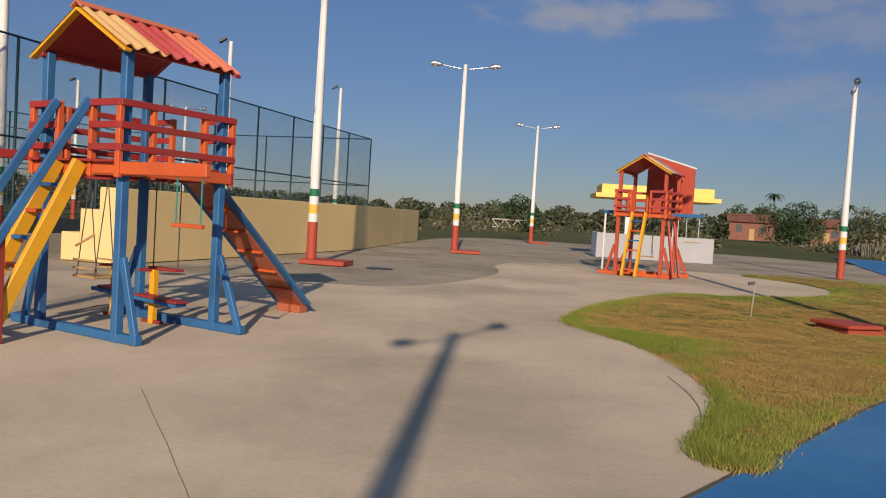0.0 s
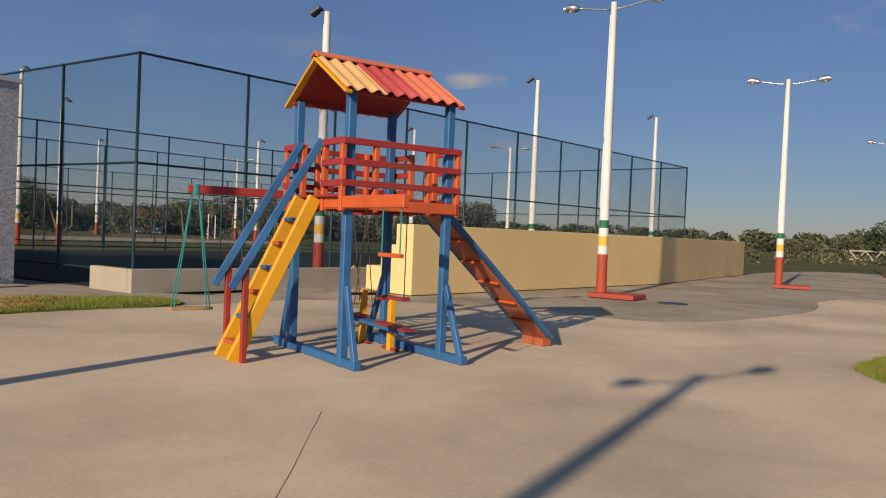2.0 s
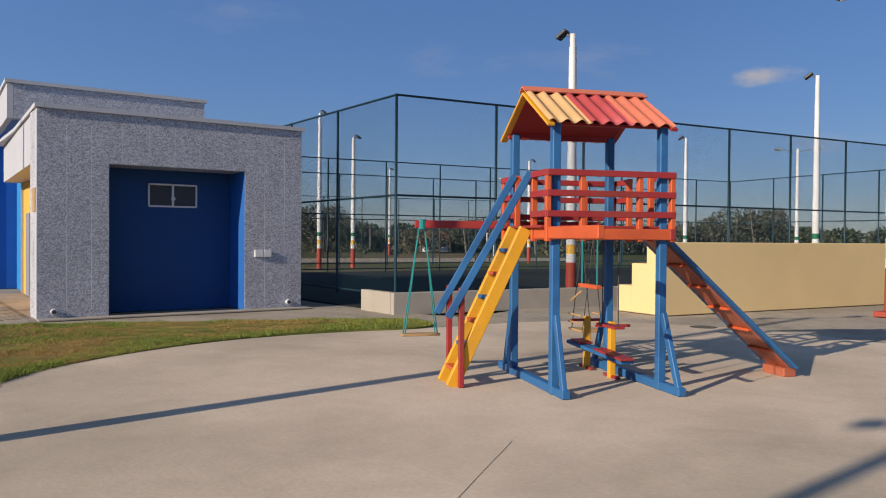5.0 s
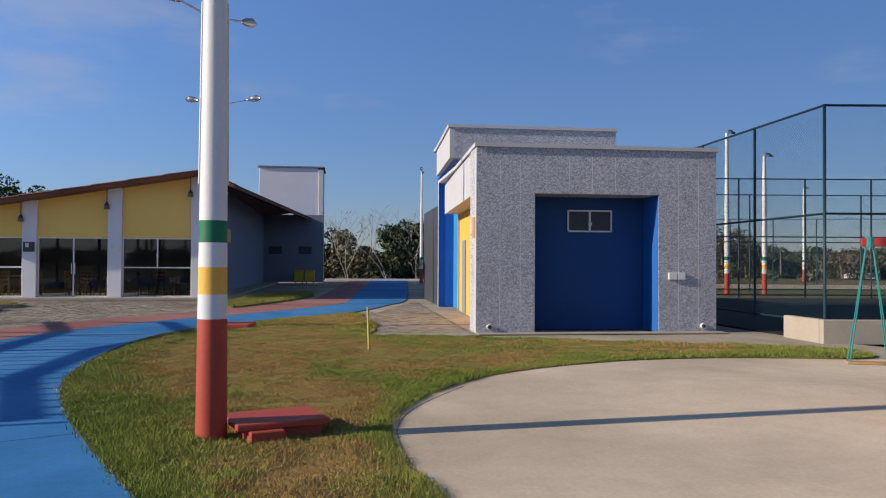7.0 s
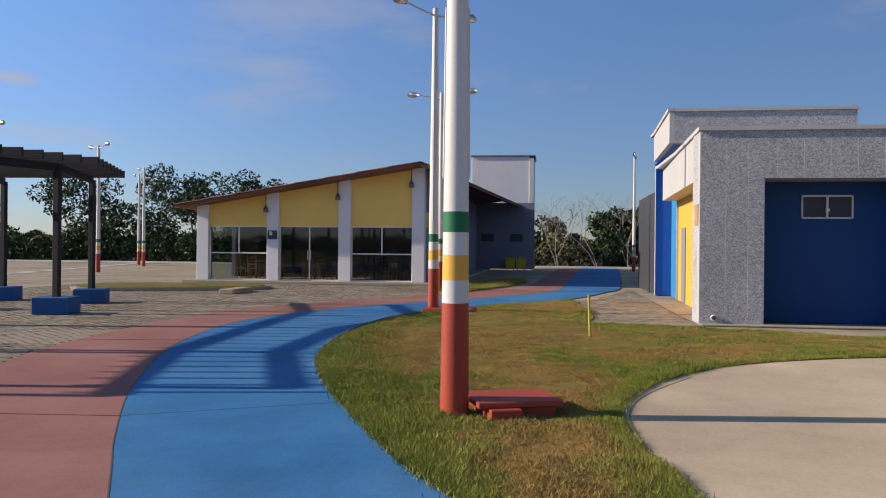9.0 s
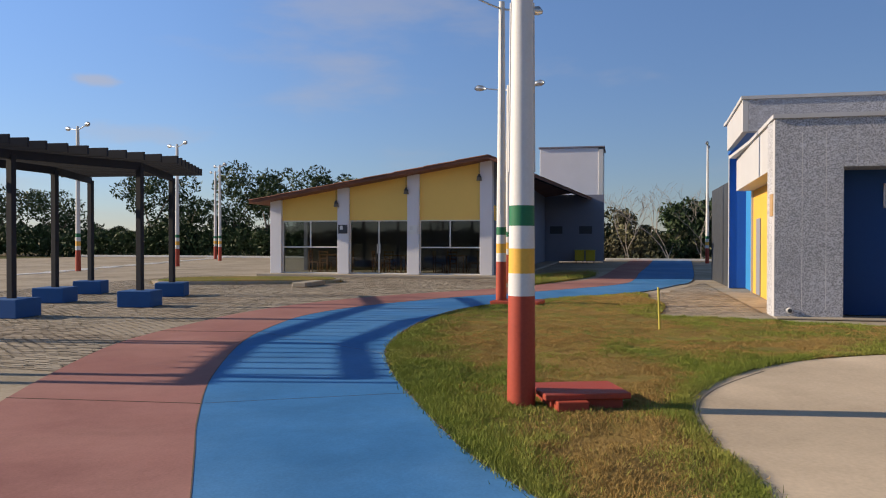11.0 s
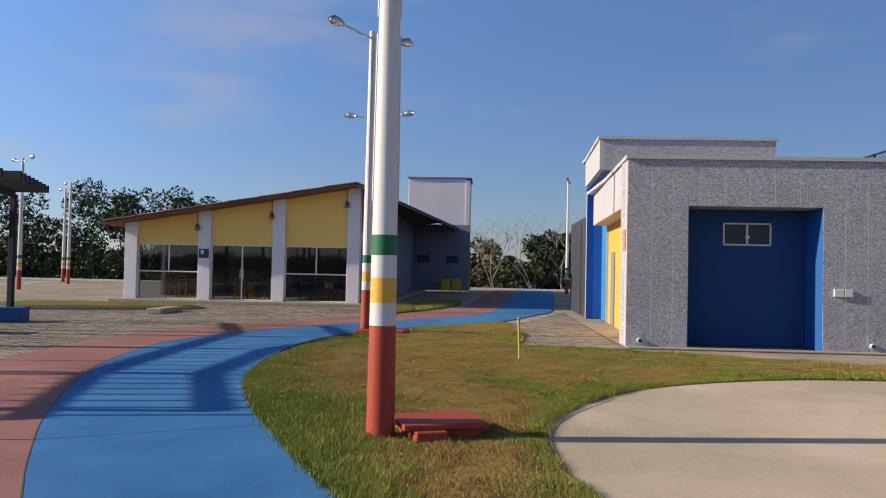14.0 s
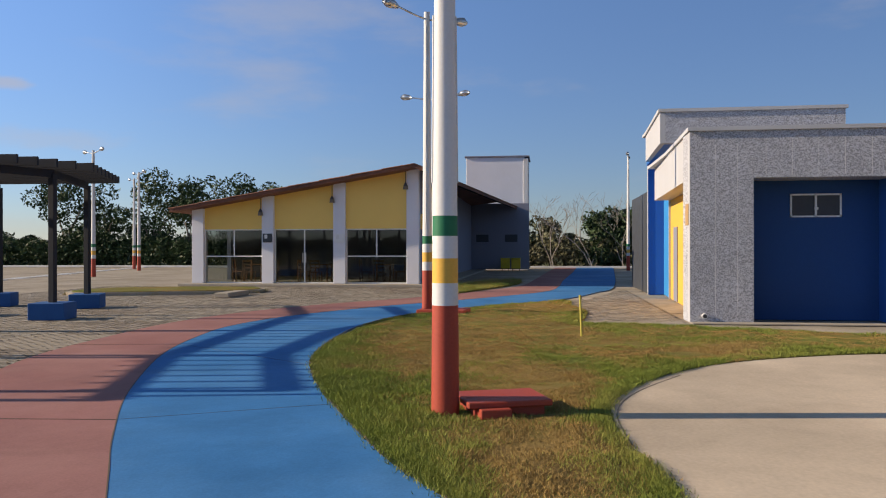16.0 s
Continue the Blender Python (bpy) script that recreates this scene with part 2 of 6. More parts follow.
KERB = mat("kerb_concrete", (0.36, 0.32, 0.27), 0.9, 0.15, 1.5, 40.0, 0.4, spec=0.08)
WHITE = mat("white_paint", (0.66, 0.655, 0.65), 0.55, 0.06, 1.2, 40.0, 0.12, other=(0.57, 0.56, 0.55), amount=0.4)
RED_BAND = mat("red_paint", (0.38, 0.06, 0.035), 0.6, 0.12, 2.0, 40.0, 0.2, other=(0.30, 0.055, 0.035), amount=0.4)
YELLOW_BAND = mat("amber_paint", (0.75, 0.42, 0.07), 0.6, 0.08, 2.0, 40.0, 0.15)
GREEN_BAND = mat("green_paint", (0.012, 0.15, 0.07), 0.6, 0.1, 2.0, 40.0, 0.15)
STEEL = mat("galvanised_steel", (0.55, 0.56, 0.58), 0.35, 0.08, 4.0, 60.0, 0.1, metal=0.9)
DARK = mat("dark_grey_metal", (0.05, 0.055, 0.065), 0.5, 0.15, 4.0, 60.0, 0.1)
LENS = mat("lamp_lens", (0.75, 0.77, 0.8), 0.12, 0.04, 4.0, 60.0, 0.0, spec=0.8)
SPECKLE = wormy()
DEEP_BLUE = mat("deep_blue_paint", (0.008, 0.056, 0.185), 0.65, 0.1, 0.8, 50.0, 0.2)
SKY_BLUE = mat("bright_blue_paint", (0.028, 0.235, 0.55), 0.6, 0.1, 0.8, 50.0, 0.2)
YELLOW_WALL = mat("yellow_wall_paint", (0.86, 0.58, 0.16), 0.7, 0.06, 0.6, 50.0, 0.2, other=(0.81, 0.54, 0.14), amount=0.4)
CREAM = mat("cream_wall_paint", (0.74, 0.54, 0.26), 0.8, 0.07, 0.6, 45.0, 0.3, other=(0.68, 0.50, 0.24), amount=0.45)
LILAC = mat("pale_grey_wall", (0.71, 0.71, 0.76), 0.75, 0.06, 0.8, 45.0, 0.2)
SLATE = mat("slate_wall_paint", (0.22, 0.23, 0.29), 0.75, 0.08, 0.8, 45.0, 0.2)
ALU = mat("white_aluminium", (0.72, 0.72, 0.72), 0.4, 0.04, 4.0, 60.0, 0.05)
TILE = mat("clay_roof_tile", (0.20, 0.085, 0.055), 0.85, 0.2, 1.5, 14.0, 0.6, other=(0.13, 0.06, 0.045), amount=0.5, dist=0.02, island=0.2)
T_BLUE = mat("worn_blue_wood", (0.028, 0.125, 0.30), 0.5, 0.14, 4.0, 70.0, 0.25, other=(0.022, 0.09, 0.23), amount=0.5)
T_RED = mat("worn_red_wood", (0.31, 0.03, 0.03), 0.5, 0.14, 4.0, 70.0, 0.25, other=(0.26, 0.04, 0.03), amount=0.4)
T_ORANGE = mat("orange_wood", (0.55, 0.10, 0.03), 0.5, 0.12, 4.0, 70.0, 0.2, other=(0.46, 0.085, 0.03), amount=0.4)
T_YELLOW = mat("yellow_wood", (0.70, 0.34, 0.02), 0.5, 0.1, 4.0, 70.0, 0.2, other=(0.60, 0.30, 0.03), amount=0.4)
SHEET_Y = mat("ochre_roof_sheet", (0.62, 0.38, 0.17), 0.6, 0.12, 3.0, 50.0, 0.2)
SHEET_C = mat("crimson_roof_sheet", (0.42, 0.065, 0.065), 0.6, 0.12, 3.0, 50.0, 0.2, other=(0.56, 0.12, 0.13), amount=0.3)
SHEET_O = mat("coral_roof_sheet", (0.60, 0.17, 0.10), 0.6, 0.12, 3.0, 50.0, 0.2)
SLIDE_BED = mat("rust_red_slide_bed", (0.38, 0.105, 0.055), 0.4, 0.15, 3.0, 60.0, 0.1, other=(0.45, 0.17, 0.10), amount=0.4)
ROPE_TEAL = mat("teal_rope", (0.02, 0.22, 0.22), 0.8, 0.15, 9.0, 90.0, 0.2)
CHAIN = mat("dark_chain", (0.06, 0.05, 0.05), 0.6, 0.15, 9.0, 90.0, 0.2)
CHAIR_WOOD = mat("dark_chair_wood", (0.20, 0.085, 0.03), 0.55, 0.15, 5.0, 70.0, 0.2)
RAW_WOOD = mat("raw_timber", (0.42, 0.26, 0.12), 0.7, 0.15, 5.0, 70.0, 0.3)
PERGOLA_WOOD = mat("dark_stained_timber", (0.016, 0.018, 0.026), 0.7, 0.25, 3.0, 50.0, 0.3)
FENCE_PAINT = mat("dark_green_steel", (0.012, 0.04, 0.055), 0.5, 0.1, 4.0, 60.0, 0.1)
# leaf greens made paler and greyer: distance haze is mixed into the colour
LEAF = leafy("hazed_tree_leaf", (0.034, 0.062, 0.024), (0.058, 0.088, 0.034))
LEAF_DRY = leafy("hazed_scrub_leaf", (0.095, 0.10, 0.055), (0.145, 0.13, 0.075))
WOODS = leafy("hazed_far_woods_leaf", (0.05, 0.062, 0.035), (0.08, 0.085, 0.05), 0.4)
BARK = mat("grey_bark", (0.20, 0.17, 0.14), 0.9, 0.25, 4.0, 40.0, 0.6)
COURT = mat("grey_court_floor", (0.032, 0.035, 0.033), 0.85, 0.12, 0.6, 30.0, 0.2, spec=0.08)
BIN_Y = mat("yellow_plastic", (0.60, 0.44, 0.03), 0.45, 0.08, 4.0, 60.0, 0.05)
BRICK_RED = mat("red_brick_wall", (0.22, 0.095, 0.07), 0.9, 0.2, 2.0, 20.0, 0.5)


def glass_mat():
    m = bpy.data.materials.new("window_glass")
    m.use_nodes = True
    n, l = m.node_tree.nodes, m.node_tree.links
    n.clear()
    out, mix = n.new("ShaderNodeOutputMaterial"), n.new("ShaderNodeMixShader")
    tr, gl, fr = n.new("ShaderNodeBsdfTransparent"), n.new("ShaderNodeBsdfGlossy"), n.new("ShaderNodeFresnel")
    tr.inputs["Color"].default_value = (0.60, 0.64, 0.63, 1)
    gl.inputs["Roughness"].default_value = 0.02
    fr.inputs["IOR"].default_value = 1.6
    l.new(fr.outputs[0], mix.inputs[0])
    l.new(tr.outputs[0], mix.inputs[1])
    l.new(gl.outputs[0], mix.inputs[2])
    l.new(mix.outputs[0], out.inputs["Surface"])
    return m


GLASS = glass_mat()


# ---- building blocks ----
def thing(name, m, label, category, group=""):
    ob = new(name)
    ob.empty_display_size = 0.2
    ob.matrix_basis = m
    return tagged(ob, label, category, group)


def part(name, bm, material, parent=None, label="", smooth=False):
    me = bpy.data.meshes.new(name)
    bm.to_mesh(me)
    bm.free()
    me.materials.append(material)
    if smooth:
        for p in me.polygons:
            p.use_smooth = True
    ob = new(name, me)
    ob.parent = parent
    return tagged(ob, label)


def structure(name, bm, material, label="", category=""):
    ob = part(name, bm, material)
    return tagged(ob, label, category, "", "structure")


def hexa(bm, lo, hi, m=None, bev=0.0):
    """A block from corner to corner, its edges eased by bev."""
    c = [(lo[i] + hi[i]) / 2 for i in range(3)]
    s = [max(abs(hi[i] - lo[i]), 1e-4) for i in range(3)]
    t = Matrix.Translation(c) @ Matrix.Diagonal((*s, 1))
    made = bmesh.ops.create_cube(bm, size=1.0, matrix=(m @ t) if m else t)["verts"]
    if bev:
        edges = list({e for v in made for e in v.link_edges})
        bmesh.ops.bevel(bm, geom=edges, offset=bev, segments=1, affect="EDGES")
    return bm


def block(lo, hi, m=None, bev=0.0):
    return hexa(bmesh.new(), lo, hi, m, bev)


def beam(bm, p, q, w, h, bev=0.006, up=(0, 0, 1)):
    """A squared timber from p to q, w wide and h high."""
    p, q = Vector(p), Vector(q)
    z = (q - p).normalized()
    x = Vector(up).cross(z)
    if x.length < 1e-3:
        x = Vector((1, 0, 0)).cross(z)
    x.normalize()
    y = z.cross(x)
    m = Matrix((x, y, z)).transposed().to_4x4()
    m.translation = (p + q) / 2
    d = (q - p).length / 2
    return hexa(bm, (-w / 2, -h / 2, -d), (w / 2, h / 2, d), m, bev)


def timber(p, q, w, h, bev=0.006, up=(0, 0, 1)):
    return beam(bmesh.new(), p, q, w, h, bev, up)


def tube(bm, pts, radii, seg=10, cap=True):
    """A round bar through points, with a radius at each."""
    if not isinstance(radii, (list, tuple)):
        radii = [radii] * len(pts)
    pts = [Vector(p) for p in pts]
    rings = []
    for i, p in enumerate(pts):
        d = (pts[min(i + 1, len(pts) - 1)] - pts[max(i - 1, 0)]).normalized()
        a = d.cross(Vector((0, 0, 1)) if abs(d.z) < 0.9 else Vector((1, 0, 0))).normalized()
        b = d.cross(a)
        rings.append([bm.verts.new(p + (a * math.cos(2 * math.pi * k / seg) + b * math.sin(2 * math.pi * k / seg)) * radii[i]) for k in range(seg)])
    for r, s in zip(rings, rings[1:]):
        for k in range(seg):
            bm.faces.new((r[k], r[(k + 1) % seg], s[(k + 1) % seg], s[k]))
    if cap:
        bm.faces.new(rings[0])
        bm.faces.new(rings[-1][::-1])
    return bm


def pipe(pts, radii, seg=10, cap=True):
    return tube(bmesh.new(), pts, radii, seg, cap)


def spline(ctrl, closed=False, step=6):
    """A smooth line through control points."""
    n, out = len(ctrl), []
    pts = [Vector((*c, 0)) for c in ctrl]
    for i in range(n if closed else n - 1):
        at = (lambda k: pts[k % n]) if closed else (lambda k: pts[min(max(k, 0), n - 1)])
        a, b, c, d = at(i - 1), at(i), at(i + 1), at(i + 2)
        for k in range(step):
            t = k / step
            out.append(0.5 * (2 * b + (c - a) * t + (2 * a - 5 * b + 4 * c - d) * t * t + (3 * b - a - 3 * c + d) * t ** 3))
    if not closed:
        out.append(pts[-1])
    return [(p.x, p.y) for p in out]


def slab(outline, z0, z1):
    """A flat plate with that outline."""
    bm = bmesh.new()
    top = [bm.verts.new((x, y, z1)) for x, y in outline]
    low = [bm.verts.new((x, y, z0)) for x, y in outline]
    f = bm.faces.new(top)
    n = len(top)
    for i in range(n):
        bm.faces.new((top[i], low[i], low[(i + 1) % n], top[(i + 1) % n]))
    f.normal_update()
    bmesh.ops.triangulate(bm, faces=[f])
    bmesh.ops.recalc_face_normals(bm, faces=bm.faces)
    return bm


def inside(x, y, poly):
    hit, j = False, len(poly) - 1
    for i in range(len(poly)):
        (xi, yi), (xj, yj) = poly[i], poly[j]
        if (yi > y) != (yj > y) and x < (xj - xi) * (y - yi) / (yj - yi) + xi:
            hit = not hit
        j = i
    return hit


# ---- ground ----
bm = bmesh.new()
rings = [0, 6, 12, 20, 32, 50, 80, 130, 220, 400, 800, 2400]
prev = [bm.verts.new((-10, 8, -0.07))] * 48
for r in rings[1:]:
    ring = [bm.verts.new((-10 + r * math.cos(2 * math.pi * k / 48), 8 + r * math.sin(2 * math.pi * k / 48), -0.07 + (noise.noise((r * math.cos(2 * math.pi * k / 48) * 0.02, r * math.sin(2 * math.pi * k / 48) * 0.02, 3)) * 0.8 if r > 90 else 0))) for k in range(48)]
    for k in range(48):
        a, b, c, d = prev[k], ring[k], ring[(k + 1) % 48], prev[(k + 1) % 48]
        bm.faces.new((a, b, c) if a is d else (a, b, c, d))
    prev = ring
structure("ground", bm, SCRUB, "dry scrubby ground round the square", "ground")

PLAZA = spline([(-62, -42), (-30, -46), (0, -30), (18, -12), (21, 10), (19.5, 30), (17, 46), (8, 52), (-4, 53), (-6.5, 46), (-7, 36), (-10.5, 16), (-11.2, 10.6), (-30, 11), (-62, 12), (-64, -10)], True, 4)
structure("pavement", slab(PLAZA, -0.06, -0.016), PAVING, "grey rough concrete paving of the square", "pavement")

CIRCLE = spline([(-2.36, 1.97), (-3.1, 1.87), (-3.94, 1.84), (-4.6, 1.90), (-5.45, 2.22), (-6.4, 2.74), (-7.25, 3.45), (-7.95, 4.45), (-8.5, 5.75), (-8.66, 7.05), (-8.55, 8.2), (-8.35, 9.2), (-8.1, 12.0), (-6.6, 13.6),
                 (-4.6, 14.3), (-2.9, 14.25), (-1.9, 14.8), (-1.2, 16.6), (-0.8, 18.6), (-0.66, 20.0), (-0.8, 21.5), (-1.04, 23.0), (-0.9, 24.4), (-0.5, 25.6), (1.84, 27.0), (5, 27.5), (8.5, 27.4), (9, 24), (8.6, 20),
                 (6, 17), (3.5, 15), (2.4, 12), (2.9, 8), (2.6, 6.2), (2.08, 5.08), (1.76, 4.55), (0.9, 3.3), (0.0, 2.15), (-0.6, 1.85), (-1.1, 1.93), (-1.75, 2.02)], True, 5)
structure("concrete_terrace", slab(CIRCLE, -0.03, 0.0), CONCRETE, "pale smooth concrete terrace with a curved edge", "pavement")

INNER = [(19.0, 60), (17.0, 50), (15.3, 43), (13.4, 34), (11.6, 25), (9.6, 17.5), (6.5, 11.4), (3.85, 7.75), (2.66, 5.9), (2.2, 5.24), (1.85, 4.7), (0.9, 3.3), (0.0, 2.1), (-1.0, 0.95), (-2.03, 0.22), (-2.87, -0.22), (-3.75, -0.64),
         (-4.8, -1.13), (-6.0, -1.6), (-7.2, -1.97), (-8.95, -2.25), (-11.5, -2.38), (-14.0, -2.05), (-16.7, -0.78), (-20.0, 1.6), (-23.87, 2.9), (-28.0, 3.85), (-44, 5.2), (-60, 6.4)]
MIDDLE = [(22.6, 60), (20.5, 50), (18.6, 43), (16.6, 33), (14.4, 24), (12.0, 16.2), (8.9, 9.8), (5.9, 5.8), (4.9, 4.3), (4.3, 3.5), (3.9, 2.9), (3.1, 1.7), (2.2, 0.5), (1.0, -0.3), (-0.4, -1.0), (-1.6, -1.66), (-2.65, -2.24),
          (-4.5, -3.14), (-7.3, -4.2), (-9.5, -4.7), (-11.5, -4.88), (-13.9, -4.4), (-16.9, -3.0), (-19.5, -1.3), (-24.06, 1.1), (-28.0, 1.7), (-34, 2.0), (-46, 2.8), (-60, 3.6)]
OUTER = [(24, 60), (21.9, 50), (20, 43), (18.0, 33), (15.7, 23.5), (13.3, 15.6), (10.1, 8.9), (7.2, 4.9), (6.2, 3.4), (5.6, 2.6), (5.2, 2.0), (4.3, 0.6), (3.3, -0.7), (1.9, -1.7), (0.4, -2.6), (-1.0, -3.4), (-2.3, -4.1),
         (-4.6, -5.12), (-6.97, -5.94), (-9.5, -6.27), (-11.9, -6.38), (-14.5, -5.95), (-17.5, -4.75), (-20.7, -2.75), (-25.0, -0.9), (-28.5, 0.2), (-34, 0.6), (-46, 1.2), (-60, 2.0)]
i_line, m_line, o_line = spline(INNER), spline(MIDDLE), spline(OUTER)
structure("track_blue_lane", slab(i_line + m_line[::-1], -0.03, 0.006), TRACK_BLUE, "blue painted concrete walking track", "track")
structure("track_red_lane", slab(m_line + o_line[::-1], -0.03, 0.003), TRACK_RED, "brick-red painted lane beside the blue track", "track")



def ribbon(line, w, wander=0.0):
    left, right = [], []
    for i, (x, y) in enumerate(line):
        j = min(i, len(line) - 2)
        d = Vector((line[j + 1][0] - line[j][0], line[j + 1][1] - line[j][1], 0)).normalized()
        ww = w * (0.6 + 0.4 * random.random()) / 2
        jx = random.uniform(-1, 1) * wander
        left.append((x - d.y * ww + jx, y + d.x * ww))
        right.append((x + d.y * ww + jx, y - d.x * ww))
    return left + right[::-1]


BED = mat("paver_bed_sand", (0.19, 0.165, 0.135), 0.95, 0.2, 1.0, 30.0, 0.4)
HAIRLINE = mat("hairline_dust", (0.20, 0.165, 0.13), 0.9)
JOINT = mat("dark_joint", (0.10, 0.085, 0.07), 0.9)
structure("track_joint", slab(ribbon(m_line, 0.013), 0.003, 0.0085), JOINT, "dark joint between the painted lanes", "joint")
structure("track_joint", slab(ribbon(i_line, 0.03), 0.003, 0.0095), JOINT, "dark joint along the blue lane", "joint")
for k, at in enumerate((0.36, 0.47, 0.58, 0.66)):
    n = int(at * len(i_line))
    structure("track_joint", slab(ribbon([i_line[n], m_line[n], o_line[n]], 0.005), 0.003, 0.008), JOINT, "thin cross joint in the track", "joint")
LAWN_A = spline([(-0.75, 1.30), (-0.7, 1.68), (-1.1, 1.94), (-1.8, 1.96), (-2.45, 1.82), (-3.1, 1.74), (-3.9, 1.72), (-4.6, 1.82), (-5.45, 2.13), (-6.4, 2.65), (-7.3, 3.38), (-8.03, 4.40), (-8.6, 5.72), (-8.76, 7.05), (-8.65, 8.2), (-8.45, 9.1), (-8.6, 9.75), (-9.2, 10.05), (-9.85, 9.8), (-10.6, 8.1),
                 (-11.4, 6.2), (-12.2, 4.1), (-12.75, 2.0), (-13.8, 2.05), (-15.9, 2.2), (-17.6, 1.9), (-19.7, 1.7), (-16.6, -0.66), (-14.0, -1.93), (-11.5, -2.26), (-8.95, -2.13), (-7.2, -1.86), (-6.0, -1.5), (-4.8, -1.03), (-3.75, -0.54), (-2.87, -0.12), (-2.0, 0.33), (-1.3, 0.80)], True, 4)
LAWN_B = spline([(2.28, 5.36), (2.08, 5.65), (2.33, 6.5), (2.48, 7.1), (2.49, 7.9), (2.33, 8.9), (2.02, 9.9), (1.58, 10.65), (1.18, 11.5), (1.35, 12.8), (1.66, 14.1), (2.34, 15.9), (3.3, 17.6), (4.5, 18.0), (6.0, 19.0), (7.1, 20.4), (7.72, 22.3), (7.75, 23.4), (7.5, 24.8), (6.4, 26.7),
                 (7.2, 27.6), (8.7, 27.8), (10.5, 26.9), (11.5, 25.2), (9.5, 17.6), (6.4, 11.5), (3.8, 7.85), (2.62, 6.0)], True, 4)


def wave(x, y, seed):
    """Smooth noise from -1 to 1 over arrays of places."""
    xi, yi = np.floor(x).astype(np.int64), np.floor(y).astype(np.int64)
    fx, fy = x - xi, y - yi
    fx, fy = fx * fx * (3 - 2 * fx), fy * fy * (3 - 2 * fy)

    def corner(a, b):
        h = (a * 374761393 + b * 668265263 + seed * 974634) & 0x7fffffff
        h = ((h ^ (h >> 13)) * 1274126177) & 0x7fffffff
        return ((h ^ (h >> 16)) & 0xffff) / 32767.5 - 1
    top = corner(xi, yi) * (1 - fx) + corner(xi + 1, yi) * fx
    low = corner(xi, yi + 1) * (1 - fx) + corner(xi + 1, yi + 1) * fx
    return top * (1 - fy) + low * fy


def within_outline(x, y, poly):
    hit = np.zeros(len(x), bool)
    for (xi, yi), (xj, yj) in zip(poly, poly[-1:] + poly[:-1]):
        if yi != yj:
            hit ^= ((yi > y) != (yj > y)) & (x < (xj - xi) * (y - yi) / (yj - yi) + xi)
    return hit


def rim_distance(x, y, poly):
    near = np.full(len(x), 1e9)
    for (ax, ay), (bx, by) in zip(poly, poly[-1:] + poly[:-1]):
        dx, dy = bx - ax, by - ay
        f = np.clip(((x - ax) * dx + (y - ay) * dy) / (dx * dx + dy * dy + 1e-9), 0, 1)
        near = np.minimum(near, np.hypot(x - ax - f * dx, y - ay - f * dy))
    return near


def turf_height(x, y, rim):
    """Uneven sods: long swells and small clods, level with the paving at the rim."""
    swell = 0.022 * wave(x * 1.1, y * 1.1, 3) + 0.020 * wave(x * 2.7, y * 3.4, 4) + 0.012 * wave(x * 7.5, y * 8.5, 5)
    return 0.016 + np.minimum(rim / 0.25, 1.0) * (0.012 + swell)


def lawn(name, outline, label):
    ob = structure(name, slab(outline, -0.03, 0.014), SOIL, label, "lawn")
    xs, ys = np.array([p[0] for p in outline]), np.array([p[1] for p in outline])
    step = 0.085
    gx, gy = np.meshgrid(np.arange(xs.min(), xs.max(), step), np.arange(ys.min(), ys.max(), step), indexing="ij")
    fx, fy = gx.ravel(), gy.ravel()
    ok = within_outline(fx, fy, outline).reshape(gx.shape)
    rim = rim_distance(fx, fy, outline)
    z = turf_height(fx, fy, rim)
    index = np.cumsum(ok.ravel()).reshape(gx.shape) - 1
    full = ok[:-1, :-1] & ok[1:, :-1] & ok[1:, 1:] & ok[:-1, 1:]
    faces = np.stack([index[:-1, :-1][full], index[1:, :-1][full], index[1:, 1:][full], index[:-1, 1:][full]], 1)
    keep = ok.ravel()
    me = bpy.data.meshes.new("turf")
    me.from_pydata(np.stack([fx[keep], fy[keep], z[keep]], 1).tolist(), [], faces.tolist())
    me.materials.append(SOIL)
    me.polygons.foreach_set("use_smooth", [True] * len(me.polygons))
    sod = new("turf", me)
    sod.parent = ob
    return ob


lawn("lawn_near_block", LAWN_A, "green and browning lawn between terrace and track")
lawn("lawn_east", LAWN_B, "green and browning lawn beside the play terrace")


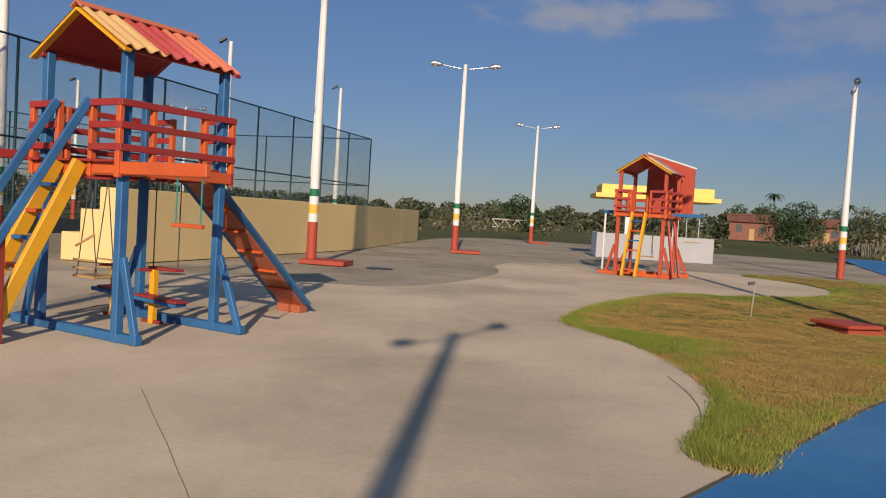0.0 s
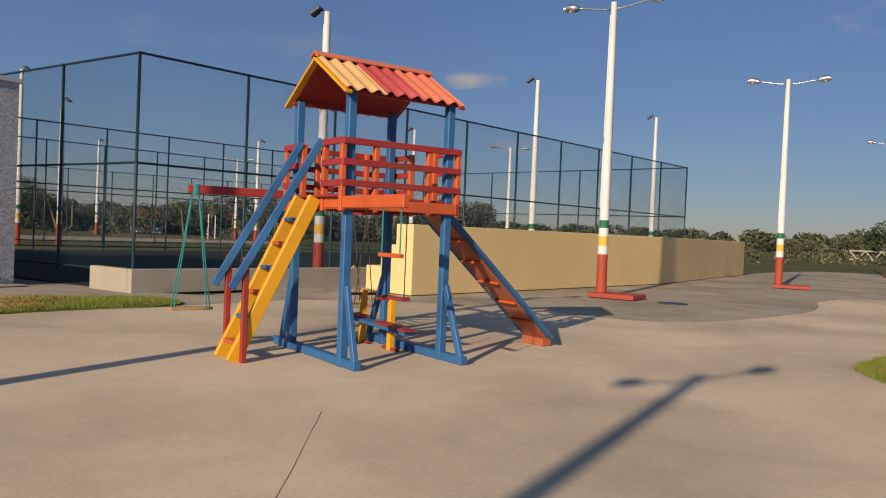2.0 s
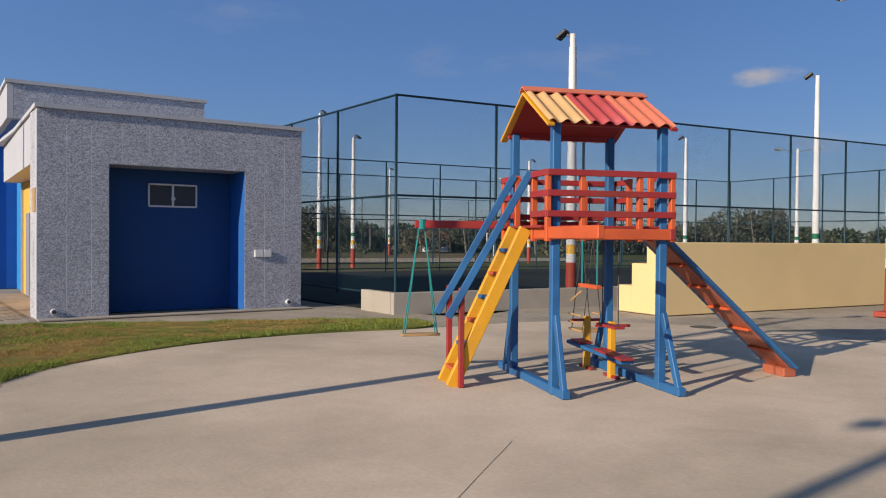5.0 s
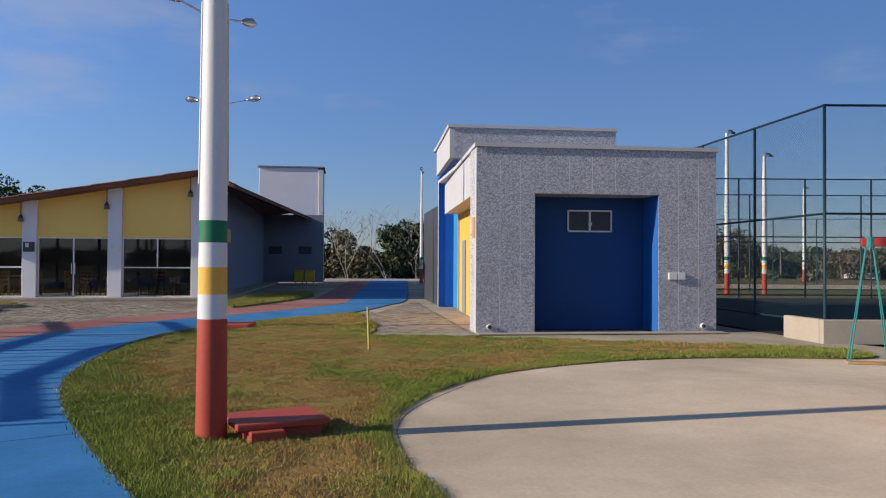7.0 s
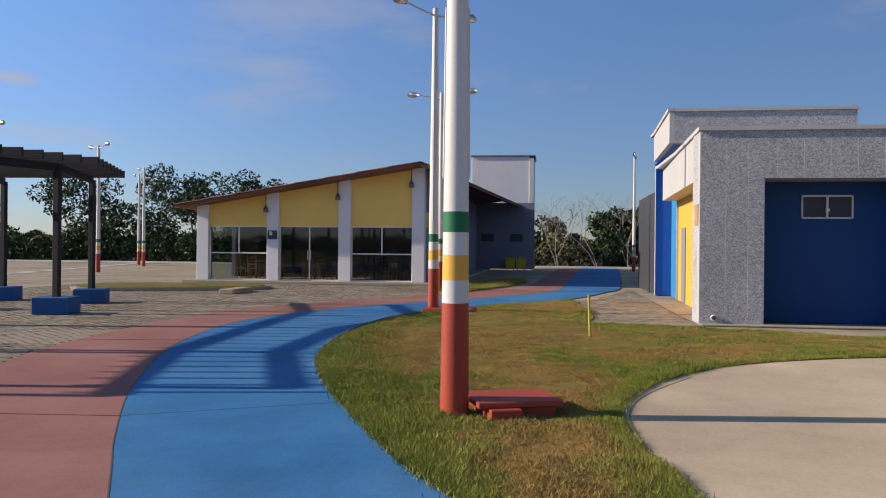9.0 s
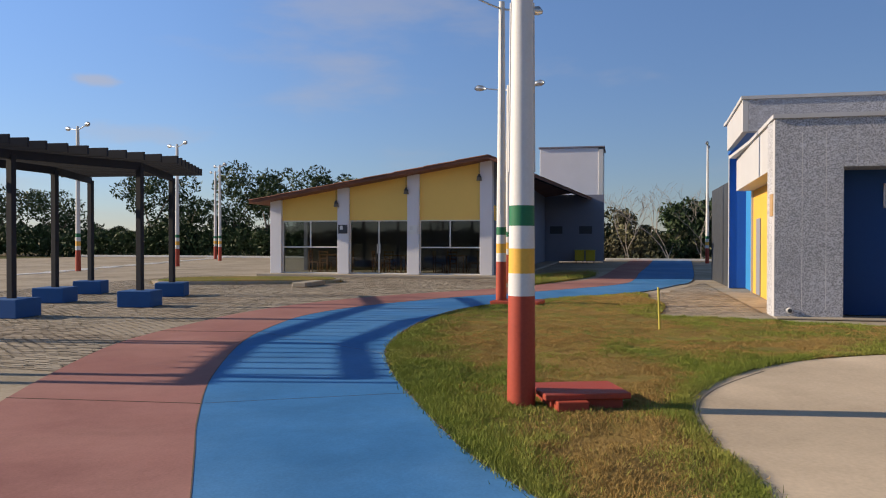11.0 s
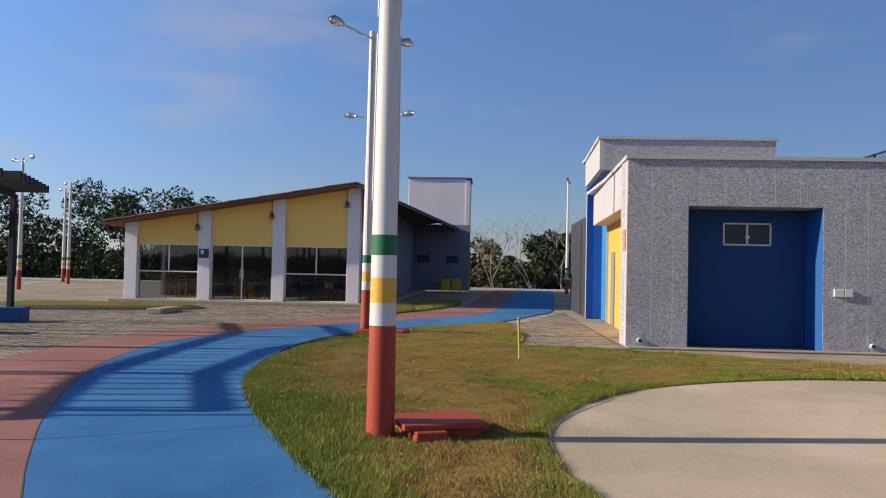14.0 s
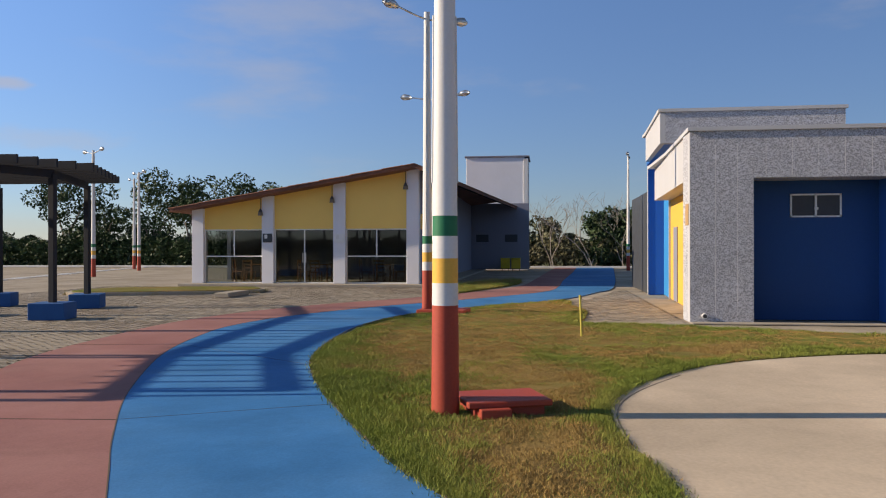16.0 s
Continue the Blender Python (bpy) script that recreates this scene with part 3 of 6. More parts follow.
def blades(name, poly, count, dense, reach, hmin, hmax, seed):
    """Short turf: single bent leaves of grass, thickest near a given point and along the lawn's rim."""
    rng = np.random.default_rng(seed)
    rimpts = np.array(poly)
    lo, hi = rimpts.min(0), rimpts.max(0)
    got, total = [], 0
    while total < count:
        m = 400000
        x, y = rng.uniform(lo[0], hi[0], m), rng.uniform(lo[1], hi[1], m)
        d = np.hypot(x - dense[0], y - dense[1])
        ok = rng.random(m) < np.minimum(1.0, (reach / (d + 0.1)) ** 2)
        x, y = x[ok], y[ok]
        ok = within_outline(x, y, poly)
        x, y = x[ok], y[ok]
        edge = int(len(x) * 0.30)
        k = rng.integers(len(rimpts), size=edge)
        e = rimpts[k] + (rimpts[(k + 1) % len(rimpts)] - rimpts[k]) * rng.random((edge, 1)) + rng.normal(0, 0.05, (edge, 2))
        d = np.hypot(e[:, 0] - dense[0], e[:, 1] - dense[1])
        e = e[d < reach * 1.6 * np.sqrt(rng.random(edge))]
        both = np.concatenate([np.stack([x, y], 1), e])
        rng.shuffle(both)
        got.append(both)
        total += len(both)
    p = np.concatenate(got)[:count]
    x, y = p[:, 0], p[:, 1]
    rim = rim_distance(x, y, poly)
    far = 1 + np.maximum(0.0, np.hypot(x - dense[0], y - dense[1]) - 4) * 0.07
    parched = wave(x * 0.5, y * 0.8, 8) * 0.45 + wave(x * 1.9, y * 2.6, 2) * 0.30 + wave(x * 6, y * 6, 12) * 0.15 + np.minimum(rim, 1.0) * 0.62
    dry = parched + rng.normal(0, 0.16, count) > 0.27
    lush = np.clip(1.5 - rim * 1.6, 0, 1)
    a = rng.uniform(0, 6.283, count)
    w = rng.uniform(0.0024, 0.0050, count) * far
    h = rng.uniform(hmin, hmax, count) * (1 + 0.35 * lush) * (1 + 0.45 * wave(x * 3.1, y * 3.1, 6)) * np.where(dry, 0.75, 1.1)
    lean = rng.normal(0, 0.55, (count, 2)) * h[:, None]
    base = np.where(within_outline(x, y, poly), turf_height(x, y, rim), 0.014) - 0.006
    v = np.empty((count, 3, 3))
    v[:, 0] = np.stack([x - w * np.cos(a), y - w * np.sin(a), base], 1)
    v[:, 1] = np.stack([x + w * np.cos(a), y + w * np.sin(a), base], 1)
    v[:, 2] = np.stack([x + lean[:, 0], y + lean[:, 1], base + h], 1)
    me = bpy.data.meshes.new(name)
    me.from_pydata(v.reshape(-1, 3).tolist(), [], np.arange(count * 3).reshape(-1, 3).tolist())
    me.materials.append(TURF)
    me.materials.append(TURF_DRY)
    me.polygons.foreach_set("material_index", dry.astype(np.int32))
    return tagged(new(name, me), "short green and straw-brown turf grass", "grass", "", "stuff")


blades("grass", LAWN_A, 420000, (-2.4, 1.0), 5.6, 0.014, 0.038, 1)
blades("grass", LAWN_B, 260000, (2.4, 6.2), 5.6, 0.014, 0.036, 2)

# kerb strip along the terrace and hairline joints in the concrete
for nm, ctrl, w in (("terrace_joint", [(-0.3, 3.75), (-1.06, 4.81), (-1.75, 5.75)], 0.0014), ("terrace_joint", [(-2.5, 1.93), (-3.2, 1.88), (-3.9, 1.88), (-4.6, 2.0), (-5.4, 2.32), (-6.3, 2.82)], 0.012),
                    ("terrace_joint", [(2.12, 6.0), (2.22, 6.6), (2.24, 7.3), (2.14, 8.1)], 0.015)):
    structure(nm, slab(ribbon(spline(ctrl, False, 8), w, 0.004), 0.001, 0.0035), HAIRLINE, "dark hairline crack in the concrete", "crack")



for cx, cy, r in ((-3.34, 18.75, 0.33), (-5.9, 13.75, 0.24)):
    structure("manhole_cover", slab([(cx + r * math.cos(k * 0.524), cy + r * math.sin(k * 0.524)) for k in range(12)], -0.012, 0.003), DARK, "dark round manhole cover in the paving", "manhole")
# ---- lamp posts ----
def band_profile(z):
    return 0.127 - 0.0085 * z


def lamp_post(x, y, turn, height=6.9, plinth=True, plinth_turn=None, bands=True, twin=True, base=0.0, lean=0.0, group="street lamps round the square"):
    t = thing("street_lamp", pose(x, y, base, 0, lean, 0) @ pose(0, 0, 0, 0, 0, turn), "tall white concrete lamp post with red, amber and green bands", "street lamp", group)
    cuts = [(0.0, 1.0, "red_band", RED_BAND), (1.0, 1.2, "white_band", WHITE), (1.2, 1.42, "amber_band", YELLOW_BAND), (1.42, 1.62, "white_band", WHITE), (1.62, 1.8, "green_band", GREEN_BAND), (1.8, height, "shaft", WHITE)]
    if not bands:
        cuts = [(0.0, 0.18, "green_band", GREEN_BAND), (0.18, height, "shaft", WHITE)]
    for z0, z1, nm, m in cuts:
        part(nm, pipe([(0, 0, z0), (0, 0, z1)], [band_profile(z0) * (1 if bands else 0.8), band_profile(z1) * (1 if bands else 0.8)], 24, False), m, t, "", True)
    for a in (40, 215):
        rib = bmesh.new()
        c, s = math.cos(radians(a)), math.sin(radians(a))
        for z0, z1 in ((2.1, 3.6), (3.75, height - 0.3)):
            tube(rib, [(c * (band_profile(z0) + 0.002), s * (band_profile(z0) + 0.002), z0), (c * (band_profile(z1) + 0.002), s * (band_profile(z1) + 0.002), z1)], 0.012, 6)
        part("conduit", rib, WHITE, t)
    if twin:
        for sgn in (-1, 1):
            pts = [(sgn * (0.05 + 0.85 * k / 7), 0, height - 0.16 + 0.13 * (k / 7) ** 1.3) for k in range(8)]
            arm = part("arm", pipe(pts, 0.022, 8), STEEL, t, "", True)
            hx = sgn * 1.0
            hd = bmesh.new()
            tube(hd, [(sgn * 0.86, 0, height - 0.05), (hx, 0, height - 0.02), (sgn * 1.16, 0, height), (sgn * 1.28, 0, height - 0.01)], [0.04, 0.095, 0.11, 0.05], 12)
            part("lamp_head", hd, STEEL, arm, "silver lamp head", True)
            ln = bmesh.new()
            bmesh.ops.create_uvsphere(ln, u_segments=12, v_segments=8, radius=0.085, matrix=Matrix.Translation((sgn * 1.1, 0, height - 0.06)) @ Matrix.Diagonal((1.2, 0.9, 0.7, 1)))
            part("lens", ln, LENS, arm, "pale glass lens", True)
    else:
        part("bracket", timber((0, 0, height - 0.06), (0.16, 0, height + 0.0), 0.05, 0.05), DARK, t)
        fl = bmesh.new()
        hexa(fl, (-0.15, -0.13, -0.04), (0.15, 0.13, 0.04), Matrix.Translation((0.28, 0, height + 0.02)) @ Euler((0, radians(35), 0)).to_matrix().to_4x4(), 0.015)
        part("floodlight", fl, DARK, t, "black floodlight box")
    if plinth:
        part("plinth", block((-0.16, -0.42, 0.0), (0.95, 0.42, 0.11), pose(0, 0, 0, 0, 0, (turn if plinth_turn is None else plinth_turn) - turn), 0.012), RED_BAND, t, "low red concrete plinth")
    return t


def lamp_box(x, y, turn):
    """The red concrete cable box beside a lamp."""
    t = thing("cable_box", pose(x, y, 0, 0, 0, turn), "low red-painted concrete cable box in the grass", "cable box", "cable boxes")
    part("body", block((-0.27, -0.33, 0.0), (0.24, 0.33, 0.10), None, 0.008), RED_BAND, t)
    part("lid", block((-0.32, -0.39, 0.10), (0.29, 0.39, 0.155), None, 0.01), RED_BAND, t)
    part("step", block((0.25, -0.30, 0.0), (0.38, -0.02, 0.105), None, 0.008), RED_BAND, t)


ARMS = 69
lamp_post(-3.69, 0.345, ARMS, plinth=False)
lamp_box(-3.92, 0.84, 20)
lamp_post(-14.85, -1.52, 140, 7.02, plinth=True, plinth_turn=85)
lamp_post(-24.05, -2.65, 78, plinth=False)
lamp_post(-5.1, 18.9, 0)
lamp_post(-3.2, 29.2, 10, 6.85)
lamp_post(-1.5, 47.3, 12)
lamp_post(10.1, 29.3, 75, 6.5, plinth=False)
lamp_post(6.1, 13.5, ARMS, plinth=False)
lamp_box(5.2, 12.95, 25)
lamp_post(1.46, -7.25, ARMS, plinth=True, lean=5.5)
lamp_post(-29.5, -24.1, 60, plinth=False)
lamp_post(-36.8, -23.3, 54, plinth=False)
lamp_post(-48.6, -27.1, 46, plinth=False)
lamp_post(-53.2, -30.0, 46, plinth=False)
lamp_post(-51.2, 6.7, 172, 7.8, plinth=False)
lamp_post(-22.5, 45.0, 40, plinth=False)
lamp_post(-50.6, 47.4, 40, plinth=False)
for x, y, a, h in ((-10.6, 15.1, 200, 6.38), (-11.25, 26.95, 200, 7.0), (-10.4, 37.2, 200, 7.1), (-32.6, 19.5, 20, 7.7), (-32.6, 21.4, 20, 6.65), (-57.6, 38.9, 20, 7.7), (-35.6, 36.0, 20, 6.6), (-24.0, 36.8, 200, 7.0)):
    lamp_post(x, y, a, h, plinth=False, twin=False, group="floodlight posts at the court")

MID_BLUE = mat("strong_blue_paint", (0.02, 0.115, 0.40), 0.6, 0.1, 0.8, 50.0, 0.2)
# ---- blue-fronted block ----
BLOCK_WHITE = mat("off_white_wall_paint", (0.46, 0.46, 0.48), 0.7, 0.07, 1.0, 40.0, 0.2)
X0, Y0, Y1 = -13.13, 4.13, 9.35
H1, H2 = 3.93, 5.05
b1 = thing("toilet_block", Matrix(), "grey roughcast service block with deep blue recessed front", "building")


def wall_part(name, lo, hi, m, parent, label="", bev=0.0):
    return part(name, block(lo, hi, None, bev), m, parent, label)


RY0, RY1, RZ = 5.36, 8.06, 2.92
wall_part("front_pier", (X0 - 0.85, Y0, 0), (X0, RY0, RZ), SPECKLE, b1)
wall_part("front_pier", (X0 - 0.85, RY1, 0), (X0, Y1, RZ), SPECKLE, b1)
wall_part("front_lintel", (X0 - 0.85, Y0, RZ), (X0, Y1, H1 - 0.06), SPECKLE, b1)
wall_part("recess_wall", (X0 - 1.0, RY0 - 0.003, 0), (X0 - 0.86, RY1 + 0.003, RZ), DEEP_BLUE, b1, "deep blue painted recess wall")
# sunward reveal: brighter blue than the recess, sunlight put into its colour
wall_part("reveal", (X0 - 0.86, RY1 - 0.006, 0), (X0 - 0.012, RY1 + 0.0, RZ - 0.004), MID_BLUE, b1, "reveal in brighter blue for the sun on it")
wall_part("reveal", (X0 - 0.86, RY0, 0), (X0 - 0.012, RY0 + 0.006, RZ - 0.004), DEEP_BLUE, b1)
UX, FX, YW = -17.4, -20.8, 4.60          # upper front, far end of the porch, line of the recessed side walls


def side_part(name, lo, hi, m, parent, label="", bev=0.0):
    """A piece of the long side, which runs a little out of square."""
    bm = block(lo, hi, None, bev)
    for v in bm.verts:
        v.co.y += 0.04 * (X0 - v.co.x)
    return part(name, bm, m, parent, label)


wall_part("coping", (FX - 0.05, Y0 + 0.113, H1 - 0.06), (X0 + 0.05, Y1 + 0.05, H1 + 0.02), BLOCK_WHITE, b1, "thin white coping")
side_part("side_pilaster", (X0 - 0.85, Y0 - 0.012, 0), (X0 - 0.002, Y0, H1 - 0.062), BLOCK_WHITE, b1, "white side pilaster")
side_part("fascia", (FX, Y0 + 0.002, 2.93), (X0 - 0.85, Y0 + 0.2, H1 - 0.062), BLOCK_WHITE, b1, "white side fascia over the porch")
side_part("porch_ceiling", (FX, Y0 + 0.2, 2.93), (X0 - 0.85, YW, 3.05), BLOCK_WHITE, b1)
side_part("porch_wall", (FX, YW, 0), (X0 - 1.0, YW + 0.14, 2.93), YELLOW_BAND, b1, "yellow porch wall")
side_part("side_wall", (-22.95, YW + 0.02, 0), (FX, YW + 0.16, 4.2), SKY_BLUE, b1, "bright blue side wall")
side_part("side_strip", (FX - 0.06, YW - 0.06, 0), (FX, YW + 0.02, 2.93), BLOCK_WHITE, b1, "white edge strip")
side_part("side_door", (-19.9, YW - 0.03, 0.02), (-19.1, YW, 2.1), SLATE, b1, "grey-blue door leaf")
wall_part("core", (FX, YW + 0.45, 0), (X0 - 1.0, Y1 - 0.02, H1 - 0.07), SPECKLE, b1)
wall_part("upper_block", (-22.1, YW + 0.46, H1 - 0.5), (UX - 0.31, 8.62, H2 - 0.07), SPECKLE, b1)
side_part("upper_side", (-21.85, Y0 - 0.173, 4.2), (UX - 0.004, Y0 - 0.045, H2 - 0.062), BLOCK_WHITE, b1, "white upper fascia")
wall_part("upper_face", (UX - 0.3, Y0 + 0.132, 4.2), (UX, 8.62, H2 - 0.062), SPECKLE, b1)
wall_part("upper_face", (UX - 0.3, YW + 0.46, H1 + 0.03), (UX - 0.002, 8.62, 4.198), SPECKLE, b1)
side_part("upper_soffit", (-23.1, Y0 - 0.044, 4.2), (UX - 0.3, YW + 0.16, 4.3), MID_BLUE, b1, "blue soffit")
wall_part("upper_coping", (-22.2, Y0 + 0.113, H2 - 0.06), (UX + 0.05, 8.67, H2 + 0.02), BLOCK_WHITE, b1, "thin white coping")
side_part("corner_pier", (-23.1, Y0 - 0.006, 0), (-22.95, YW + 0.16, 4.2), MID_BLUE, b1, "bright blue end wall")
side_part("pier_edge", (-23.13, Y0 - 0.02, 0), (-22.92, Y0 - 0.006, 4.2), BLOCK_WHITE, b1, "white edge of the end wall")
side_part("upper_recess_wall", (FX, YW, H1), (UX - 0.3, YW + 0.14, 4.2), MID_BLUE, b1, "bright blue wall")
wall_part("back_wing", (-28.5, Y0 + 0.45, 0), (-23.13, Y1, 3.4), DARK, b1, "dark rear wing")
side_part("notice", (X0 - 0.55, Y0 - 0.03, 1.98), (X0 - 0.15, Y0 - 0.012, 2.42), RAW_WOOD, b1, "small wood-framed notice on the pilaster", 0.004)
wall_part("plinth_line", (X0 - 0.02, Y0 - 0.016, 0.0), (X0 + 0.35, Y1 + 0.1, 0.02), KERB, b1, "concrete apron along the foot of the wall")
side_part("coping", (FX - 0.05, Y0 - 0.05, H1 - 0.057), (X0 + 0.05, Y0 + 0.11, H1 + 0.023), BLOCK_WHITE, b1, "thin white coping")
side_part("upper_coping", (-21.9, Y0 - 0.22, H2 - 0.057), (UX + 0.05, Y0 - 0.062, H2 + 0.023), BLOCK_WHITE, b1, "thin white coping")
for y in (4.62, 5.05, 8.5, 8.95):
    wall_part("wall_joint", (X0 - 0.001, y - 0.005, 0.15), (X0 + 0.0012, y + 0.005, 3.6), WHITE, b1, "pale vertical joint")
for y in (5.6, 6.1, 6.6, 7.1, 7.6):
    wall_part("wall_joint", (X0 - 0.001, y - 0.005, RZ + 0.05), (X0 + 0.0012, y + 0.005, 3.7), WHITE, b1)
# narrow window high in the recess
wz0, wz1, wy0, wy1 = 2.15, 2.64, 6.30, 7.32
for lo, hi in (((wy0, wz0), (wy1, wz0 + 0.035)), ((wy0, wz1 - 0.035), (wy1, wz1)), ((wy0, wz0), (wy0 + 0.035, wz1)), ((wy1 - 0.035, wz0), (wy1, wz1)), (((wy0 + wy1) / 2 - 0.022, wz0), ((wy0 + wy1) / 2 + 0.022, wz1))):
    wall_part("window_frame", (X0 - 0.862, lo[0], lo[1]), (X0 - 0.825, hi[0], hi[1]), ALU, b1, "white aluminium window frame", 0.004)
for a, b in ((wy0 + 0.035, (wy0 + wy1) / 2 - 0.022), ((wy0 + wy1) / 2 + 0.022, wy1 - 0.035)):
    wall_part("pane", (X0 - 0.855, a, wz0 + 0.035), (X0 - 0.849, b, wz1 - 0.035), DARK, b1, "dark window pane")
wall_part("window_latch", (X0 - 0.825, 6.77, 2.3), (X0 - 0.80, 6.85, 2.36), ALU, b1)
# meter boxes and drain spouts on the front
for a, b in ((8.27, 8.46), (8.48, 8.64)):
    bx = wall_part("meter_box", (X0, a, 1.12), (X0 + 0.05, b, 1.27), WHITE, b1, "small white meter box", 0.006)
for y in (4.40, 9.04):
    part("drain_spout", pipe([(X0 - 0.02, y, 0.14), (X0 + 0.07, y, 0.135)], 0.055, 14), WHITE, b1, "white plastic drain spout")
    # dark disc on the closed end paints the shade inside the pipe
    part("spout_shade_disc", pipe([(X0 + 0.05, y, 0.136), (X0 + 0.074, y, 0.1355)], 0.042, 14), DARK, b1)

# ---- bleacher wall ----
def prism(profile, along, m=None):
    """A solid with a side profile (x, z), drawn out along y."""
    bm = bmesh.new()
    a = [bm.verts.new((x, 0, z)) for x, z in profile]
    b = [bm.verts.new((x, along, z)) for x, z in profile]
    n = len(a)
    bm.faces.new(a)
    bm.faces.new(b[::-1])
    for i in range(n):
        bm.faces.new((a[i], b[i], b[(i + 1) % n], a[(i + 1) % n]))
    bmesh.ops.recalc_face_normals(bm, faces=bm.faces)
    if m:
        bm.transform(m)
    return bm


bl = thing("bleachers", pose(-7.6, 14.75, 0, 0, 0, -7.3), "cream-painted concrete bleachers with stepped end", "bleachers")
TIERS = ((0.0, -0.5, 1.50), (-0.5, -0.95, 1.05), (-0.95, -1.4, 0.57))
for a, b, h in TIERS:
    part("tier", block((b, 0, 0), (a - (0.0 if a == 0 else 0.002), 11.65, h), None, 0.012), CREAM, bl)
bl2 = thing("bleachers", pose(-6.12, 26.32, 0, 0, 0, 2.0), "cream-painted concrete bleachers beside the court", "bleachers")
for a, b, h in TIERS:
    part("tier", block((b, 0, 0), (a - (0.0 if a == 0 else 0.002), 12.4, h), None, 0.012), CREAM, bl2)


# ---- play towers ----
def frame_at(x, y, yaw, scale=1.0):
    return pose(x, y, 0, 0, 0, yaw) @ Matrix.Scale(scale, 4)


def corrugated(u0, z0, u1, z1, v0, v1, waves, amp=0.022):
    """A wavy roof sheet from eave (u0, z0) to ridge (u1, z1), its waves side by side along v."""
    bm = bmesh.new()
    nv, nu = waves * 8, 6
    slope = Vector((u1 - u0, 0, z1 - z0)).normalized()
    nrm = Vector((-slope.z, 0, slope.x))
    if nrm.z < 0:
        nrm = -nrm
    layers = []
    for off in (0.0, -0.008):
        grid = []
        for i in range(nu + 1):
            t = i / nu
            row = []
            for k in range(nv + 1):
                w = amp * math.sin(2 * math.pi * k / 8) + off
                p = Vector((u0 + (u1 - u0) * t, v0 + (v1 - v0) * k / nv, z0 + (z1 - z0) * t)) + nrm * w
                row.append(bm.verts.new(p))
            grid.append(row)
        layers.append(grid)
    for g, flip in ((layers[0], False), (layers[1], True)):
        for i in range(nu):
            for k in range(nv):
                f = (g[i][k], g[i + 1][k], g[i + 1][k + 1], g[i][k + 1])
                bm.faces.new(f[::-1] if flip else f)
    a, b = layers
    for k in range(nv):
        bm.faces.new((a[0][k], a[0][k + 1], b[0][k + 1], b[0][k]))
        bm.faces.new((a[nu][k + 1], a[nu][k], b[nu][k], b[nu][k + 1]))
    bmesh.ops.recalc_face_normals(bm, faces=bm.faces)
    return bm


UP = {"post": T_BLUE, "rail": T_RED, "deck": T_ORANGE, "ladder": T_YELLOW}
RED_SET = {"post": mat("brick_red_wood", (0.42, 0.07, 0.04), 0.55, 0.14, 4.0, 70.0, 0.2), "rail": mat("faded_red_wood", (0.36, 0.05, 0.04), 0.55, 0.14, 4.0, 70.0, 0.2), "deck": T_ORANGE, "ladder": T_YELLOW}


